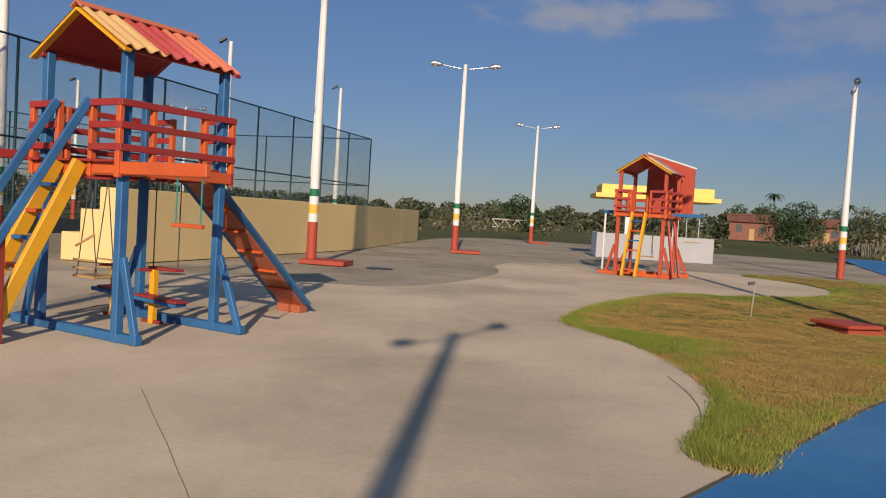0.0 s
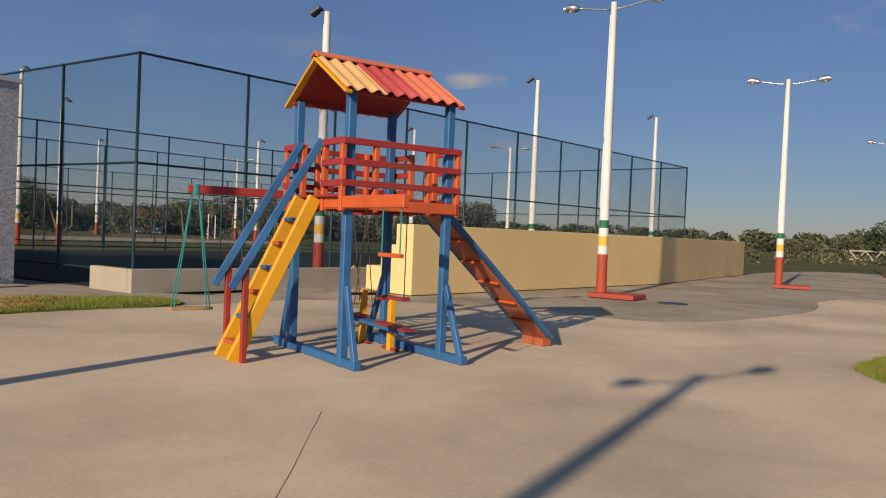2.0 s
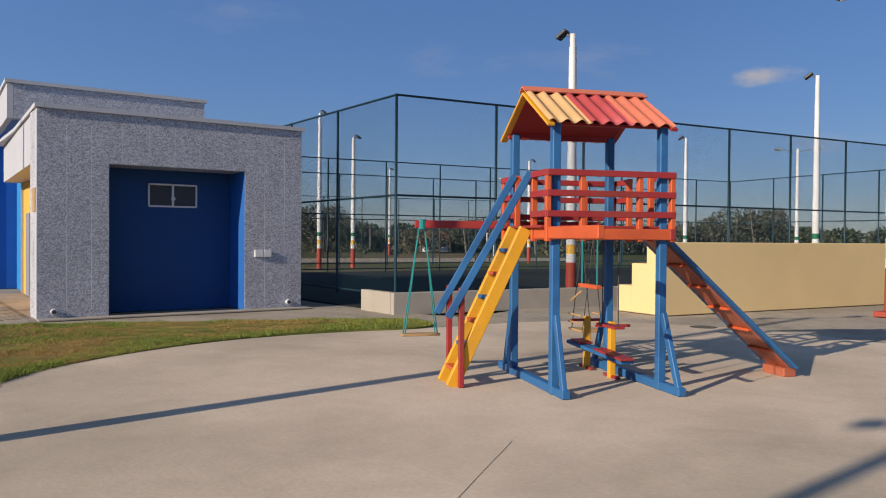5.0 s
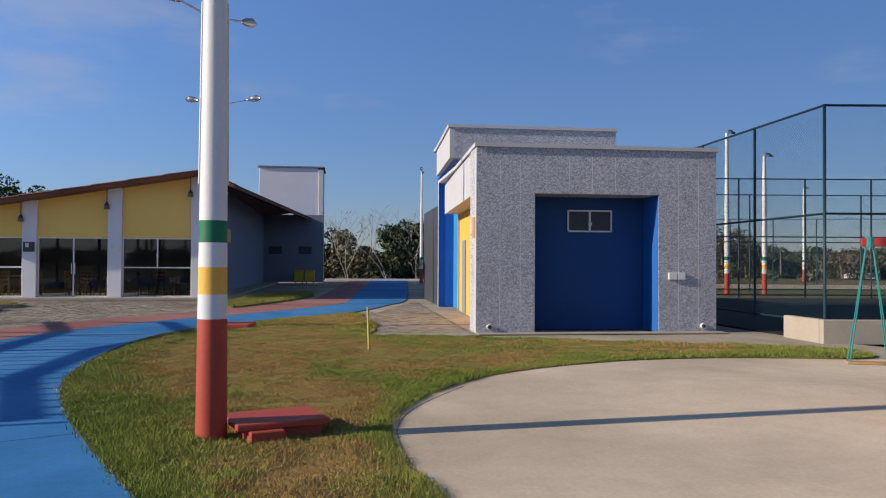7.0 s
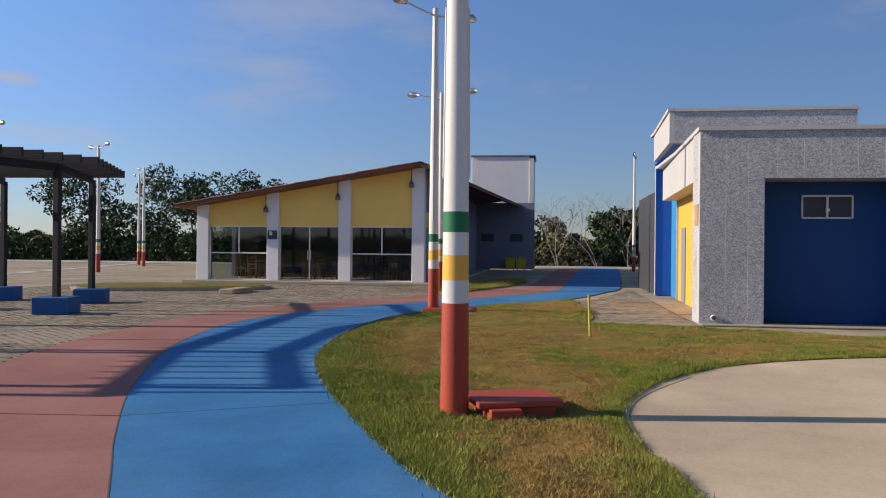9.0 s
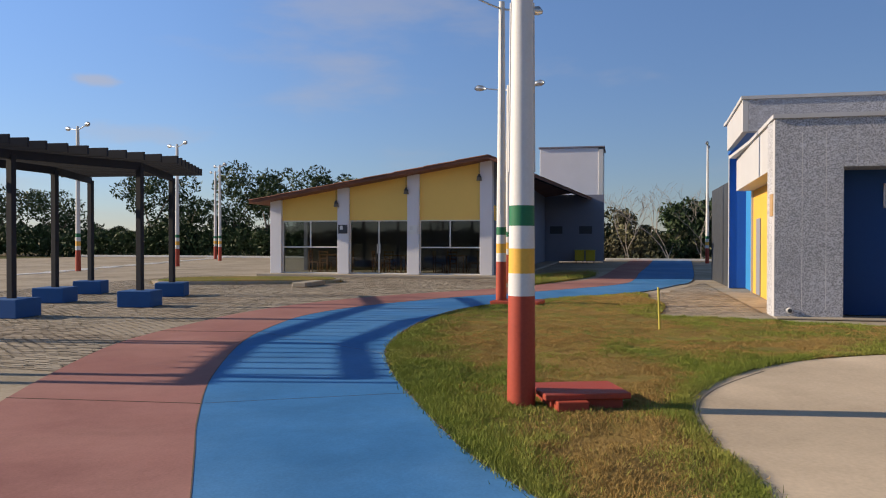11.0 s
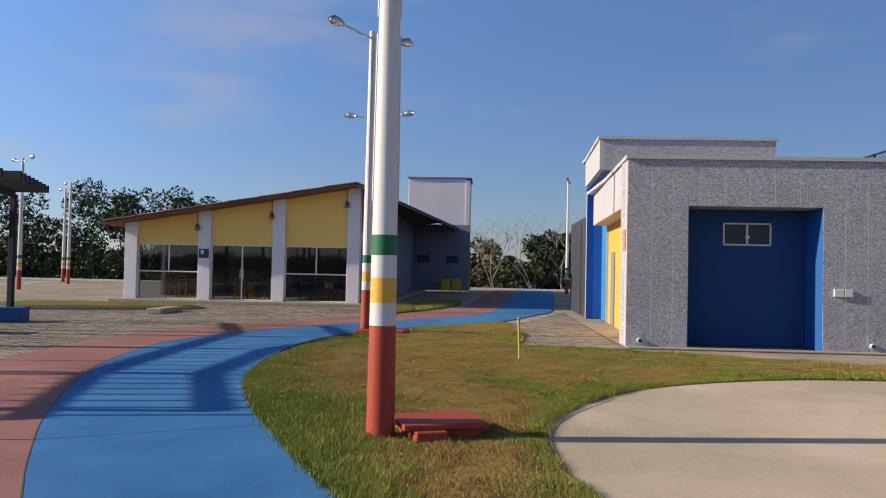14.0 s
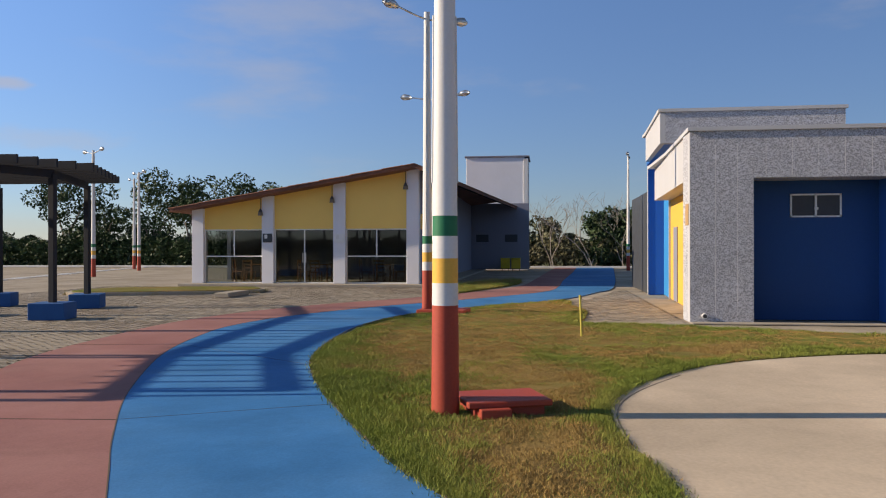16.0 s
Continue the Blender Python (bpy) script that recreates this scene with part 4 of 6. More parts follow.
def play_tower(m, c, label, run=1.0, sheets=(SHEET_Y, SHEET_C, SHEET_O)):
    """A roofed timber tower: local x runs along its skids, y along ladder and ridge. The corner post nearest the origin is P1."""
    t = thing("play_tower", m, label, "play tower", "play towers")
    ua, ub, va, vb = -0.30, -1.475, 0.0, 1.16
    um = (ua + ub) / 2
    deck = 1.575
    for u in (ua, ub):
        for v in (va, vb):
            part("post", timber((u, v, 0.0), (u, v, 2.69), 0.085, 0.085, 0.008), c["post"], t)
            s = 1 if u == ua else -1
            part("brace", timber((u + s * 0.05, v, 0.78), (u + s * (0.26 if v == va else 0.36), v, 0.06), 0.05, 0.075, 0.006), c["post"], t)
    for v in (va, vb):
        part("skid", timber((-1.92, v + 0.01, 0.045), (0.0 if v == va else 0.11, v + 0.01, 0.045), 0.085, 0.085, 0.008), c["post"] if c is UP else c["deck"], t)
    # deck
    for v, mm in ((va - 0.07, c["deck"]), (vb + 0.07, c["rail"])):
        part("deck_beam", timber((ub - 0.1, v, deck), (ua + 0.1, v, deck), 0.05, 0.115, 0.006), mm, t)
    for u in (ua + 0.07, ub - 0.07):
        part("deck_beam", timber((u, va - 0.05, deck), (u, vb + 0.05, deck), 0.05, 0.11, 0.006), c["deck"] if u > -1 else c["rail"], t)
    n = 9
    for k in range(n):
        u = ub - 0.04 + (ua - ub + 0.08) * (k + 0.5) / n
        part("deck_board", block((u - 0.065, va - 0.16, deck + 0.058), (u + 0.065, vb + 0.16, deck + 0.083), None, 0.003), c["rail"], t)
    # guard rails: three boards a side on short uprights
    v0, v1, u0, u1 = va - 0.12, vb + 0.10, ub - 0.09, ua + 0.09
    heights = (1.77, 1.97, 2.17)
    for u in (u0, u1):
        for z in heights:
            part("guard_rail", timber((u, v0, z), (u, v1, z), 0.028, 0.062, 0.004), c["rail"], t)
        for v in (v0 + 0.02, v0 + 0.38, v1 - 0.38, v1 - 0.02):
            s = 0.03 if u > um else -0.03
            part("guard_post", timber((u - s, v, 1.50), (u - s, v, 2.20), 0.05, 0.06, 0.005), c["deck"], t)
    for v, gap in ((v0, 0.25), (v1, 0.24)):
        for a, b in ((u0, um - gap), (um + gap, u1)):
            for z in heights:
                part("guard_rail", timber((a, v, z), (b, v, z), 0.028, 0.062, 0.004), c["rail"], t)
        for u in (um - gap, um + gap):
            part("guard_post", timber((u, v + (0.03 if v < 0 else -0.03), 1.50), (u, v + (0.03 if v < 0 else -0.03), 2.20), 0.06, 0.05, 0.005), c["deck"], t)
    # ladder with handrails
    foot_v, top_v, top_z = 0.12 - run, -0.15, 1.63
    lean = -0.16 * run
    for u in (um - 0.17, um + 0.17):
        part("ladder_rail", timber((u + lean, foot_v, 0.0), (u, top_v, top_z), 0.13, 0.06, 0.006, (1, 0, 0)), c["ladder"], t)
    for k in range(6):
        f = 0.11 + 0.15 * k
        part("rung", block((um - 0.145 + lean * (1 - f), foot_v + (top_v - foot_v) * f - 0.07, top_z * f - 0.018), (um + 0.145 + lean * (1 - f), foot_v + (top_v - foot_v) * f + 0.05, top_z * f + 0.018), None, 0.005), (c["deck"], T_BLUE)[k % 2], t, "small painted step")
    if run > 0.8:
        for u in (um - 0.24, um + 0.24):
            part("newel", timber((u + lean, foot_v + 0.08, 0.0), (u + lean, foot_v + 0.08, 1.02), 0.055, 0.055, 0.006), T_RED, t, "red newel post")
            part("handrail", timber((u + lean, foot_v - 0.06, 0.72), (u, top_v + 0.02, 2.20), 0.05, 0.075, 0.006), T_BLUE, t, "blue handrail")
    # roof
    e0, e1, rz, ez = ua + 0.13, ub - 0.11, 3.085, 2.665
    rv0, rv1 = va - 0.12, vb + 0.08
    third = (rv1 - rv0) / 3
    for k in range(3):
        a, b = rv0 + third * k, rv0 + third * (k + 1)
        for e in (e0, e1):
            part("roof_sheet", corrugated(e, ez, um, rz, a - (0.015 if k else 0), b, 3), sheets[k], t, "corrugated painted roof sheet", True)
    part("ridge_cap", prism([(um - 0.09, rz - 0.025), (um, rz + 0.035), (um + 0.09, rz - 0.025), (um + 0.08, rz - 0.035), (um, rz + 0.018), (um - 0.08, rz - 0.035)], rv1 - rv0 + 0.04, Matrix.Translation((0, rv0 - 0.02, 0))), SHEET_O, t)
    for v in (rv0 + 0.02, rv1 - 0.02):
        for e in (e0, e1):
            part("barge_board", timber((e, v, ez - 0.045), (um, v, rz - 0.045), 0.028, 0.075, 0.004, (0, 1, 0)), T_YELLOW if v < 0 else c["rail"], t)
    for u in (ua, ub):
        part("wall_plate", timber((u, rv0 + 0.03, 2.67), (u, rv1 - 0.03, 2.67), 0.05, 0.06, 0.004), c["rail"], t)
    part("ceiling_panel", prism([(e0 - 0.05, ez - 0.01), (um, rz - 0.055), (e1 + 0.05, ez - 0.01), (e1 + 0.05, ez - 0.018), (um, rz - 0.07), (e0 - 0.05, ez - 0.018)], rv1 - rv0 - 0.1, Matrix.Translation((0, rv0 + 0.05, 0))), c["rail"], t)
    return t


def strand(bm, p, q, r=0.007):
    return tube(bm, [p, q], r, 6)


def hang(t, top, seat_c, along, width, mat_rope, mat_seat, spread, name="swing", thick=0.028, depth=0.14, doubled=False):
    """A swing under a beam: ropes from two hooks to the ends of a plank."""
    top, seat_c, along = Vector(top), Vector(seat_c), Vector(along).normalized()
    side = Vector((-along.y, along.x, 0))
    sw = thing(name, t.matrix_basis.copy(), "small wooden plank swing on ropes under the play tower", "swing", "swings")
    for s in (-1, 1):
        for k in ((-1, 1) if doubled else (0,)):
            part("rope", strand(bmesh.new(), top + along * s * spread, seat_c + along * s * (width / 2 - 0.03) + side * k * depth * 0.4), mat_rope, sw)
    m = Matrix((along, side, Vector((0, 0, 1)))).transposed().to_4x4()
    m.translation = seat_c
    part("seat", block((-width / 2, -depth / 2, -thick / 2), (width / 2, depth / 2, thick / 2), m, 0.005), mat_seat, sw)
    return sw


T1 = frame_at(-2.63, 7.17, -21.0, 1.015)
tower = play_tower(T1, UP, "blue, red and yellow roofed timber play tower with ladder")
# slide
um = -0.84
sl = [(1.22, 1.60), (1.40, 1.50), (2.98, 0.09)]
bed = bmesh.new()
for (a, za), (b, zb) in zip(sl, sl[1:]):
    beam(bed, (um, a, za), (um, b, zb), 0.38, 0.016, 0.0, (0, 0, 1))
part("slide_bed", bed, SLIDE_BED, tower, "worn rust-red slide bed")
for u in (um - 0.205, um + 0.205):
    side = bmesh.new()
    for (a, za), (b, zb) in zip(sl, sl[1:]):
        beam(side, (u, a - 0.01, za + 0.035), (u, b + 0.02, zb + 0.02), 0.032, 0.19, 0.006, (1, 0, 0))
    part("slide_side", side, T_BLUE, tower, "blue slide side board")
part("slide_foot", block((um - 0.19, 2.90, 0.0), (um + 0.19, 3.06, 0.10), None, 0.01), SLIDE_BED, tower, "worn foot board of the slide")
for k in range(1, 6):
    f = k / 6
    part("slide_batten", timber((um - 0.19, 1.40 + 1.58 * f, 1.50 - 1.41 * f - 0.025), (um + 0.19, 1.40 + 1.58 * f, 1.50 - 1.41 * f - 0.025), 0.05, 0.03), T_ORANGE, tower)
# swing arms
part("swing_beam", timber((-1.86, -1.06, 1.68), (-1.62, 1.1, 1.68), 0.075, 0.09, 0.008), T_RED, tower, "red swing beam")
part("beam_ring", pipe([(-1.85, -0.98, 1.625), (-1.85, -0.98, 1.735)], 0.05, 12), ROPE_TEAL, tower, "teal rope lashing")
part("swing_beam", timber((-1.45, 1.42, 1.56), (-3.0, 1.42, 1.56), 0.06, 0.09, 0.008), T_RED, tower, "red swing beam")
part("swing_beam", timber((-0.6, -0.075, 1.585), (0.88, -0.075, 1.585), 0.062, 0.115, 0.008), T_ORANGE, tower, "orange swing beam")
hang(tower, (-1.85, -0.98, 1.66), (-1.9, -0.98, 0.42), (0, 1, 0), 0.44, ROPE_TEAL, RAW_WOOD, 0.03, doubled=True)
hang(tower, (0.66, -0.075, 1.54), (0.66, -0.075, 1.12), (1, 0, 0), 0.36, ROPE_TEAL, T_ORANGE, 0.15, depth=0.05, thick=0.035)
hang(tower, (-0.54, 0.72, 1.53), (-0.54, 0.72, 0.63), (1, 0, 0), 0.42, CHAIN, T_RED, 0.18, depth=0.12)
# baby swing: a slatted box seat
bs = hang(tower, (-2.62, 1.42, 1.52), (-2.62, 1.42, 0.34), (1, 0, 0), 0.40, CHAIN, RAW_WOOD, 0.17, name="baby_swing", depth=0.34, doubled=True)
for dz in (0.10, 0.20):
    for dv in (-0.17, 0.17):
        part("guard_slat", timber((-2.82, 1.42 + dv, 0.34 + dz), (-2.42, 1.42 + dv, 0.34 + dz), 0.016, 0.025), RAW_WOOD, bs)
part("guard_slat", timber((-2.78, 1.25, 0.70), (-2.42, 1.25, 0.86), 0.018, 0.03), RAW_WOOD, bs)
# seesaw under the deck
ss = thing("seesaw", T1.copy(), "low red-topped seesaw plank between yellow posts", "seesaw")
for u in (-1.66, -1.02):
    part("post", timber((u, 0.98, 0.0), (u, 0.98, 0.62), 0.07, 0.07, 0.006), T_YELLOW, ss)
    part("handle", timber((u - 0.02, 0.79, 0.575), (u + 0.02, 1.19, 0.575), 0.03, 0.03), T_RED, ss)
    part("foot", timber((u - 0.16, 0.98, 0.02), (u + 0.16, 0.98, 0.02), 0.05, 0.03), T_RED, ss)
part("plank", timber((-1.80, 0.86, 0.31), (-0.50, 0.90, 0.25), 0.16, 0.04), T_BLUE, ss, "blue-edged plank")
for a, b, za, zb in ((-1.72, -1.45, 0.342, 0.329), (-1.1, -0.46, 0.312, 0.282)):
    part("seat", timber((a, 0.88, za), (b, 0.88, zb), 0.165, 0.022), T_RED, ss)

# the second tower, brick red
T2 = frame_at(3.78, 22.45, -22.0, 1.075)
tower2 = play_tower(T2, RED_SET, "brick-red roofed timber play tower with yellow ladder", 0.55, (SHEET_Y, mat("slate_roof_sheet", (0.22, 0.2, 0.22), 0.6), SHEET_C))
bm = bmesh.new()
quad = [(-1.25, 3.25), (0.02, 2.86), (0.02, 1.62), (-1.25, 1.62)]
a = [bm.verts.new((u, 1.46, z)) for u, z in quad]
b = [bm.verts.new((u, 1.50, z)) for u, z in quad]
bm.faces.new(a)
bm.faces.new(b[::-1])
for i in range(4):
    bm.faces.new((a[i], b[i], b[(i + 1) % 4], a[(i + 1) % 4]))
bmesh.ops.recalc_face_normals(bm, faces=bm.faces)
part("back_panel", bm, RED_SET["post"], tower2, "tall brick-red board panel")
part("panel_cap", timber((-1.28, 1.48, 3.28), (0.05, 1.48, 2.88), 0.06, 0.04), WHITE, tower2, "white panel cap")
part("swing_beam", timber((-2.1, 0.62, 1.62), (0.50, 0.62, 1.62), 0.07, 0.09), T_BLUE, tower2, "blue swing beam")
part("beam_leg", timber((-2.05, 0.62, 0.0), (-2.05, 0.62, 1.66), 0.045, 0.045), WHITE, tower2, "white beam leg")
for dv in (0.35, 0.9):
    part("side_brace", timber((-0.3, dv, 1.5), (0.1, dv - 0.6, 0.05), 0.05, 0.08), RED_SET["post"], tower2)
hang(tower2, (0.27, 0.62, 1.58), (0.27, 0.62, 0.95), (1, 0, 0), 0.36, WHITE, RAW_WOOD, 0.16)
hang(tower2, (-0.9, 0.62, 1.55), (-0.9, 0.62, 0.5), (1, 0, 0), 0.4, CHAIN, RAW_WOOD, 0.16, doubled=True)

# ---- sports court with mesh fence ----
C, D, A, B = Vector((-10.92, 10.42, 0)), Vector((-8.0, 34.4, 0)), Vector((-24.0, 10.6, 0)), Vector((-21.0, 36.4, 0))
structure("court_floor", slab([(C.x + 0.1, C.y), (D.x, D.y), (-27.0, 38.0), (-29.8, 10.8)], -0.05, -0.006), COURT, "dark grey concrete court floor", "court")


def fence_run(p, q, height, base, every=2.45, mesh=0.05, wire=0.0021, rails=(0.0, 0.5, 1.0)):
    d = (q - p)
    length = d.length
    yaw = math.degrees(math.atan2(d.y, d.x))
    t = thing("court_fence", pose(p.x, p.y, base, 0, 0, yaw), "tall dark steel fence with wire mesh round the court", "fence", "court fences")
    n = max(1, round(length / every))
    for k in range(n + 1):
        part("post", pipe([(length * k / n, 0, 0), (length * k / n, 0, height)], 0.03, 8), FENCE_PAINT, t, "", True)
    for f in rails:
        z = 0.12 + (height - 0.14) * f
        part("rail", pipe([(0, 0, z), (length, 0, z)], 0.024, 6), FENCE_PAINT, t, "", True)
    verts, faces = [], []
    step = mesh * 1.414
    k = -height
    while k < length:
        for s in (1, -1):
            x0, x1, z0, z1 = k, k + height, 0.1, height
            if x0 < 0:
                z0 += -x0
                x0 = 0
            if x1 > length:
                z1 -= x1 - length
                x1 = length
            if z1 - z0 > 0.05:
                if s < 0:
                    x0, x1 = length - x0, length - x1
                i = len(verts)
                verts += [(x0 - wire, 0.006 * s, z0), (x0 + wire, 0.006 * s, z0), (x1 + wire, 0.006 * s, z1), (x1 - wire, 0.006 * s, z1), (x0, 0.006 * s + wire * 1.6, z0), (x1, 0.006 * s + wire * 1.6, z1)]
                faces += [(i, i + 1, i + 2, i + 3), (i + 1, i + 4, i + 5, i + 2), (i + 4, i, i + 3, i + 5)]
        k += step
    me = bpy.data.meshes.new("wire_mesh")
    me.from_pydata(verts, [], faces)
    me.materials.append(FENCE_PAINT)
    ob = new("wire_mesh", me)
    ob.parent = t
    return t


fence_run(C, D, 4.25, 0.25)
fence_run(A, C, 4.25, 0.25)
fence_run(A, B, 4.25, 0.25, mesh=0.12)
fence_run(B, D, 4.25, 0.25, mesh=0.12)
fence_run(Vector((-29.8, 11.5, 0)), Vector((-27.0, 38, 0)), 4.2, 0.25, mesh=0.12)
fence_run(Vector((-45, 15, 0)), Vector((-38.5, 42, 0)), 4.2, 0.0, mesh=0.16)
structure("far_court_kerb", timber((-44.8, 15, 0.08), (-38.3, 42, 0.08), 0.2, 0.26, 0.01), KERB, "pale kerb along the far court", "kerb")
kerbs = (((C.x + 0.10, C.y - 0.14), (D.x + 0.10, D.y)), ((-12.1, C.y - 0.06), (C.x + 0.02, C.y - 0.06)))
for p, q in kerbs:
    structure("court_kerb", timber((*p, 0.20), (*q, 0.20), 0.16, 0.46, 0.01), KERB, "low cream concrete kerb under the fence", "kerb")
goal = thing("goal", pose(-51.5, 46, 0, 0, 0, -50), "white steel goal frame on the far field", "goal")
for x in (0.0, 3.0):
    part("post", pipe([(x, 0, 0), (x, 0, 2.0)], 0.05, 8), WHITE, goal)
part("crossbar", pipe([(0, 0, 2.0), (3.0, 0, 2.0)], 0.05, 8), WHITE, goal)

GREY_WALL = mat("pale_grey_render", (0.36, 0.36, 0.39), 0.8, 0.1, 1.0, 40.0, 0.3)
# ---- kiosk behind the red tower ----
ki = thing("kiosk", pose(4.38, 34.2, 0, 0, 0, 4), "kiosk with white counter and yellow flat roof", "kiosk")
part("counter", block((-2.38, 0, 0), (2.38, 0.2, 1.03), None, 0.01), GREY_WALL, ki, "white painted counter wall")
part("counter_side", block((-2.38, 0.2, 0), (-2.2, 2.4, 1.03)), LILAC, ki)
part("counter_side", block((2.2, 0.2, 0), (2.38, 2.4, 1.03)), LILAC, ki)
for x in (-1.0, 1.0):
    part("column", block((x - 0.12, 1.1, 0), (x + 0.12, 1.34, 2.55), None, 0.01), LILAC, ki)
part("roof_slab", block((-2.55, -0.2, 2.50), (2.5, 2.6, 2.68), None, 0.01), YELLOW_WALL, ki, "yellow roof slab")
part("roof_band", block((-2.3, 0.0, 2.68), (2.25, 2.4, 3.06), None, 0.01), YELLOW_WALL, ki)

# ---- small things on lawns and paving ----
tap = thing("garden_tap", pose(4.05, 13.87, 0), "white standpipe with a dark tap on the lawn", "garden tap")
part("pipe", pipe([(0, 0, 0), (0.03, 0, 0.58)], 0.010, 8), KERB, tap)
part("tap", timber((-0.08, 0, 0.56), (0.03, 0, 0.58), 0.035, 0.05), DARK, tap)
st = thing("bamboo_stake", pose(-10.15, 1.83, 0, 2, -2, 0), "thin yellow bamboo stake with dry leaves", "stake")
part("cane", pipe([(0, 0, 0), (0.0, 0.0, 0.72)], 0.018, 8), mat("yellow_cane", (0.5, 0.42, 0.08), 0.6), st)
lf = bmesh.new()
for k in range(9):
    z = 0.40 + 0.035 * k
    a = random.uniform(0, 6.28)
    p = Vector((0.02 * math.cos(a), 0.02 * math.sin(a) + 0.02, z))
    q = p + Vector((0.09 * math.cos(a), 0.09 * math.sin(a) + 0.03, -0.05))
    n = Vector((-math.sin(a), math.cos(a), 0)) * 0.016
    lf.faces.new([lf.verts.new(v) for v in (p - n, p + n, q)])
part("dry_leaves", lf, LEAF_DRY, st)

# ---- restaurant ----
RX = -27.6
rs = thing("restaurant", Matrix(), "single-storey restaurant with yellow gable front, glass doors and tiled roof", "building")
FLOOR = 0.10
part("floor_slab", block((RX - 22.5, -13.6, 0), (RX + 0.7, -2.9, FLOOR), None, 0.01), KERB, rs, "pale floor slab")


def roof_z(y):
    return 4.77 - 0.166 * (-3.9 - y) if y < -3.9 else 4.77 - 0.40 * (y + 3.9)


SKEW = 0.085


def skewed(bm, edge=-4.3):
    """The long side wall stands a few degrees off the square."""
    for v in bm.verts:
        if v.co.y > edge and v.co.x < RX - 0.3:
            v.co.y += SKEW * (RX - 0.3 - v.co.x)
    return bm


COLS = [-13.05, -10.05, -7.05, -4.05]
for y in COLS:
    part("column", block((RX - 0.4, y - 0.25, FLOOR), (RX + 0.02, y + 0.25, roof_z(y) - 0.08), None, 0.01), LILAC, rs, "pale grey column")
for y0, y1 in zip(COLS, COLS[1:]):
    a, b = y0 + 0.25, y1 - 0.25
    bm = bmesh.new()
    quad = [(a, 2.32), (b, 2.32), (b, roof_z(b) - 0.08), (a, roof_z(a) - 0.08)]
    f = [bm.verts.new((RX - 0.12, y, z)) for y, z in quad]
    g = [bm.verts.new((RX - 0.27, y, z)) for y, z in quad]
    bm.faces.new(f)
    bm.faces.new(g[::-1])
    for i in range(4):
        bm.faces.new((f[i], g[i], g[(i + 1) % 4], f[(i + 1) % 4]))
    bmesh.ops.recalc_face_normals(bm, faces=bm.faces)
    part("gable_panel", bm, YELLOW_WALL, rs, "yellow painted gable panel")
    w = part("window", block((a, 0, 0), (b, 0.04, 0.05), Matrix.Translation((RX - 0.2, 0, 2.27)) @ Euler((0, 0, 0)).to_matrix().to_4x4() @ Matrix(((0, 1, 0, 0), (1, 0, 0, 0), (0, 0, 1, 0), (0, 0, 0, 1)))), ALU, rs, "glazed front with white aluminium frame")
    mid = (a + b) / 2
    door = y0 == COLS[1]
    bars = [((mid - 0.025, FLOOR), (mid + 0.025, 2.27)), ((a, FLOOR), (a + 0.035, 2.27)), ((b - 0.035, FLOOR), (b, 2.27)), ((a, FLOOR), (b, FLOOR + 0.05))]
    if not door:
        bars[0] = ((mid - 0.025, 1.22), (mid + 0.025, 2.27))
        bars.append(((a, 1.18), (b, 1.23)))
    for (ya, za), (yb, zb) in bars:
        part("frame_bar", block((RX - 0.21, ya, za), (RX - 0.165, yb, zb), None, 0.004), ALU, w)
    for ya, yb in ((a + 0.035, mid - 0.025), (mid + 0.025, b - 0.035)):
        for za, zb in (((FLOOR + 0.05, 2.27),) if door else ((FLOOR + 0.05, 1.18), (1.23, 2.27))):
            pane = part("pane", block((RX - 0.192, ya, za), (RX - 0.186, yb, zb)), GLASS, w, "dark reflecting glass")
            pane.visible_shadow = False
    if door:
        for dy in (-0.06, 0.06):
            part("door_handle", pipe([(RX - 0.13, mid + dy, 0.95), (RX - 0.13, mid + dy, 1.35)], 0.015, 8), ALU, w)
    else:
        part("latch", block((RX - 0.165, mid - 0.04, 1.62), (RX - 0.15, mid + 0.04, 1.70)), ALU, w)
# lanterns and notices on the columns
for y in COLS[1:]:
    z = roof_z(y) - 0.75
    la = thing("wall_lantern", pose(RX + 0.10, y + (-0.27 if y > -13 else 0.0), z), "small dark iron bell lantern under the eave", "lantern", "lanterns")
    part("hanger", pipe([(0, 0, 0.14), (0, 0, 0.62)], 0.012, 6), DARK, la)
    part("hood", pipe([(0, 0, 0.15), (0, 0, 0.0)], [0.02, 0.10], 10), DARK, la)
    part("glass_bell", pipe([(0, 0, 0.0), (0, 0, -0.13)], [0.085, 0.11], 10), BARK, la)
for y, z, ml in ((-10.05, 1.95, DARK), (-7.05, 1.93, ALU)):
    nb = thing("notice_board", pose(RX + 0.03, y, z), "small notice board on the column", "sign", "notice boards")
    part("board", block((0, -0.2, -0.18), (0.02, 0.2, 0.18), None, 0.004), ml, nb)
    part("notice", block((0.02, -0.12, -0.02), (0.026, 0.0, 0.14)), WHITE, nb)
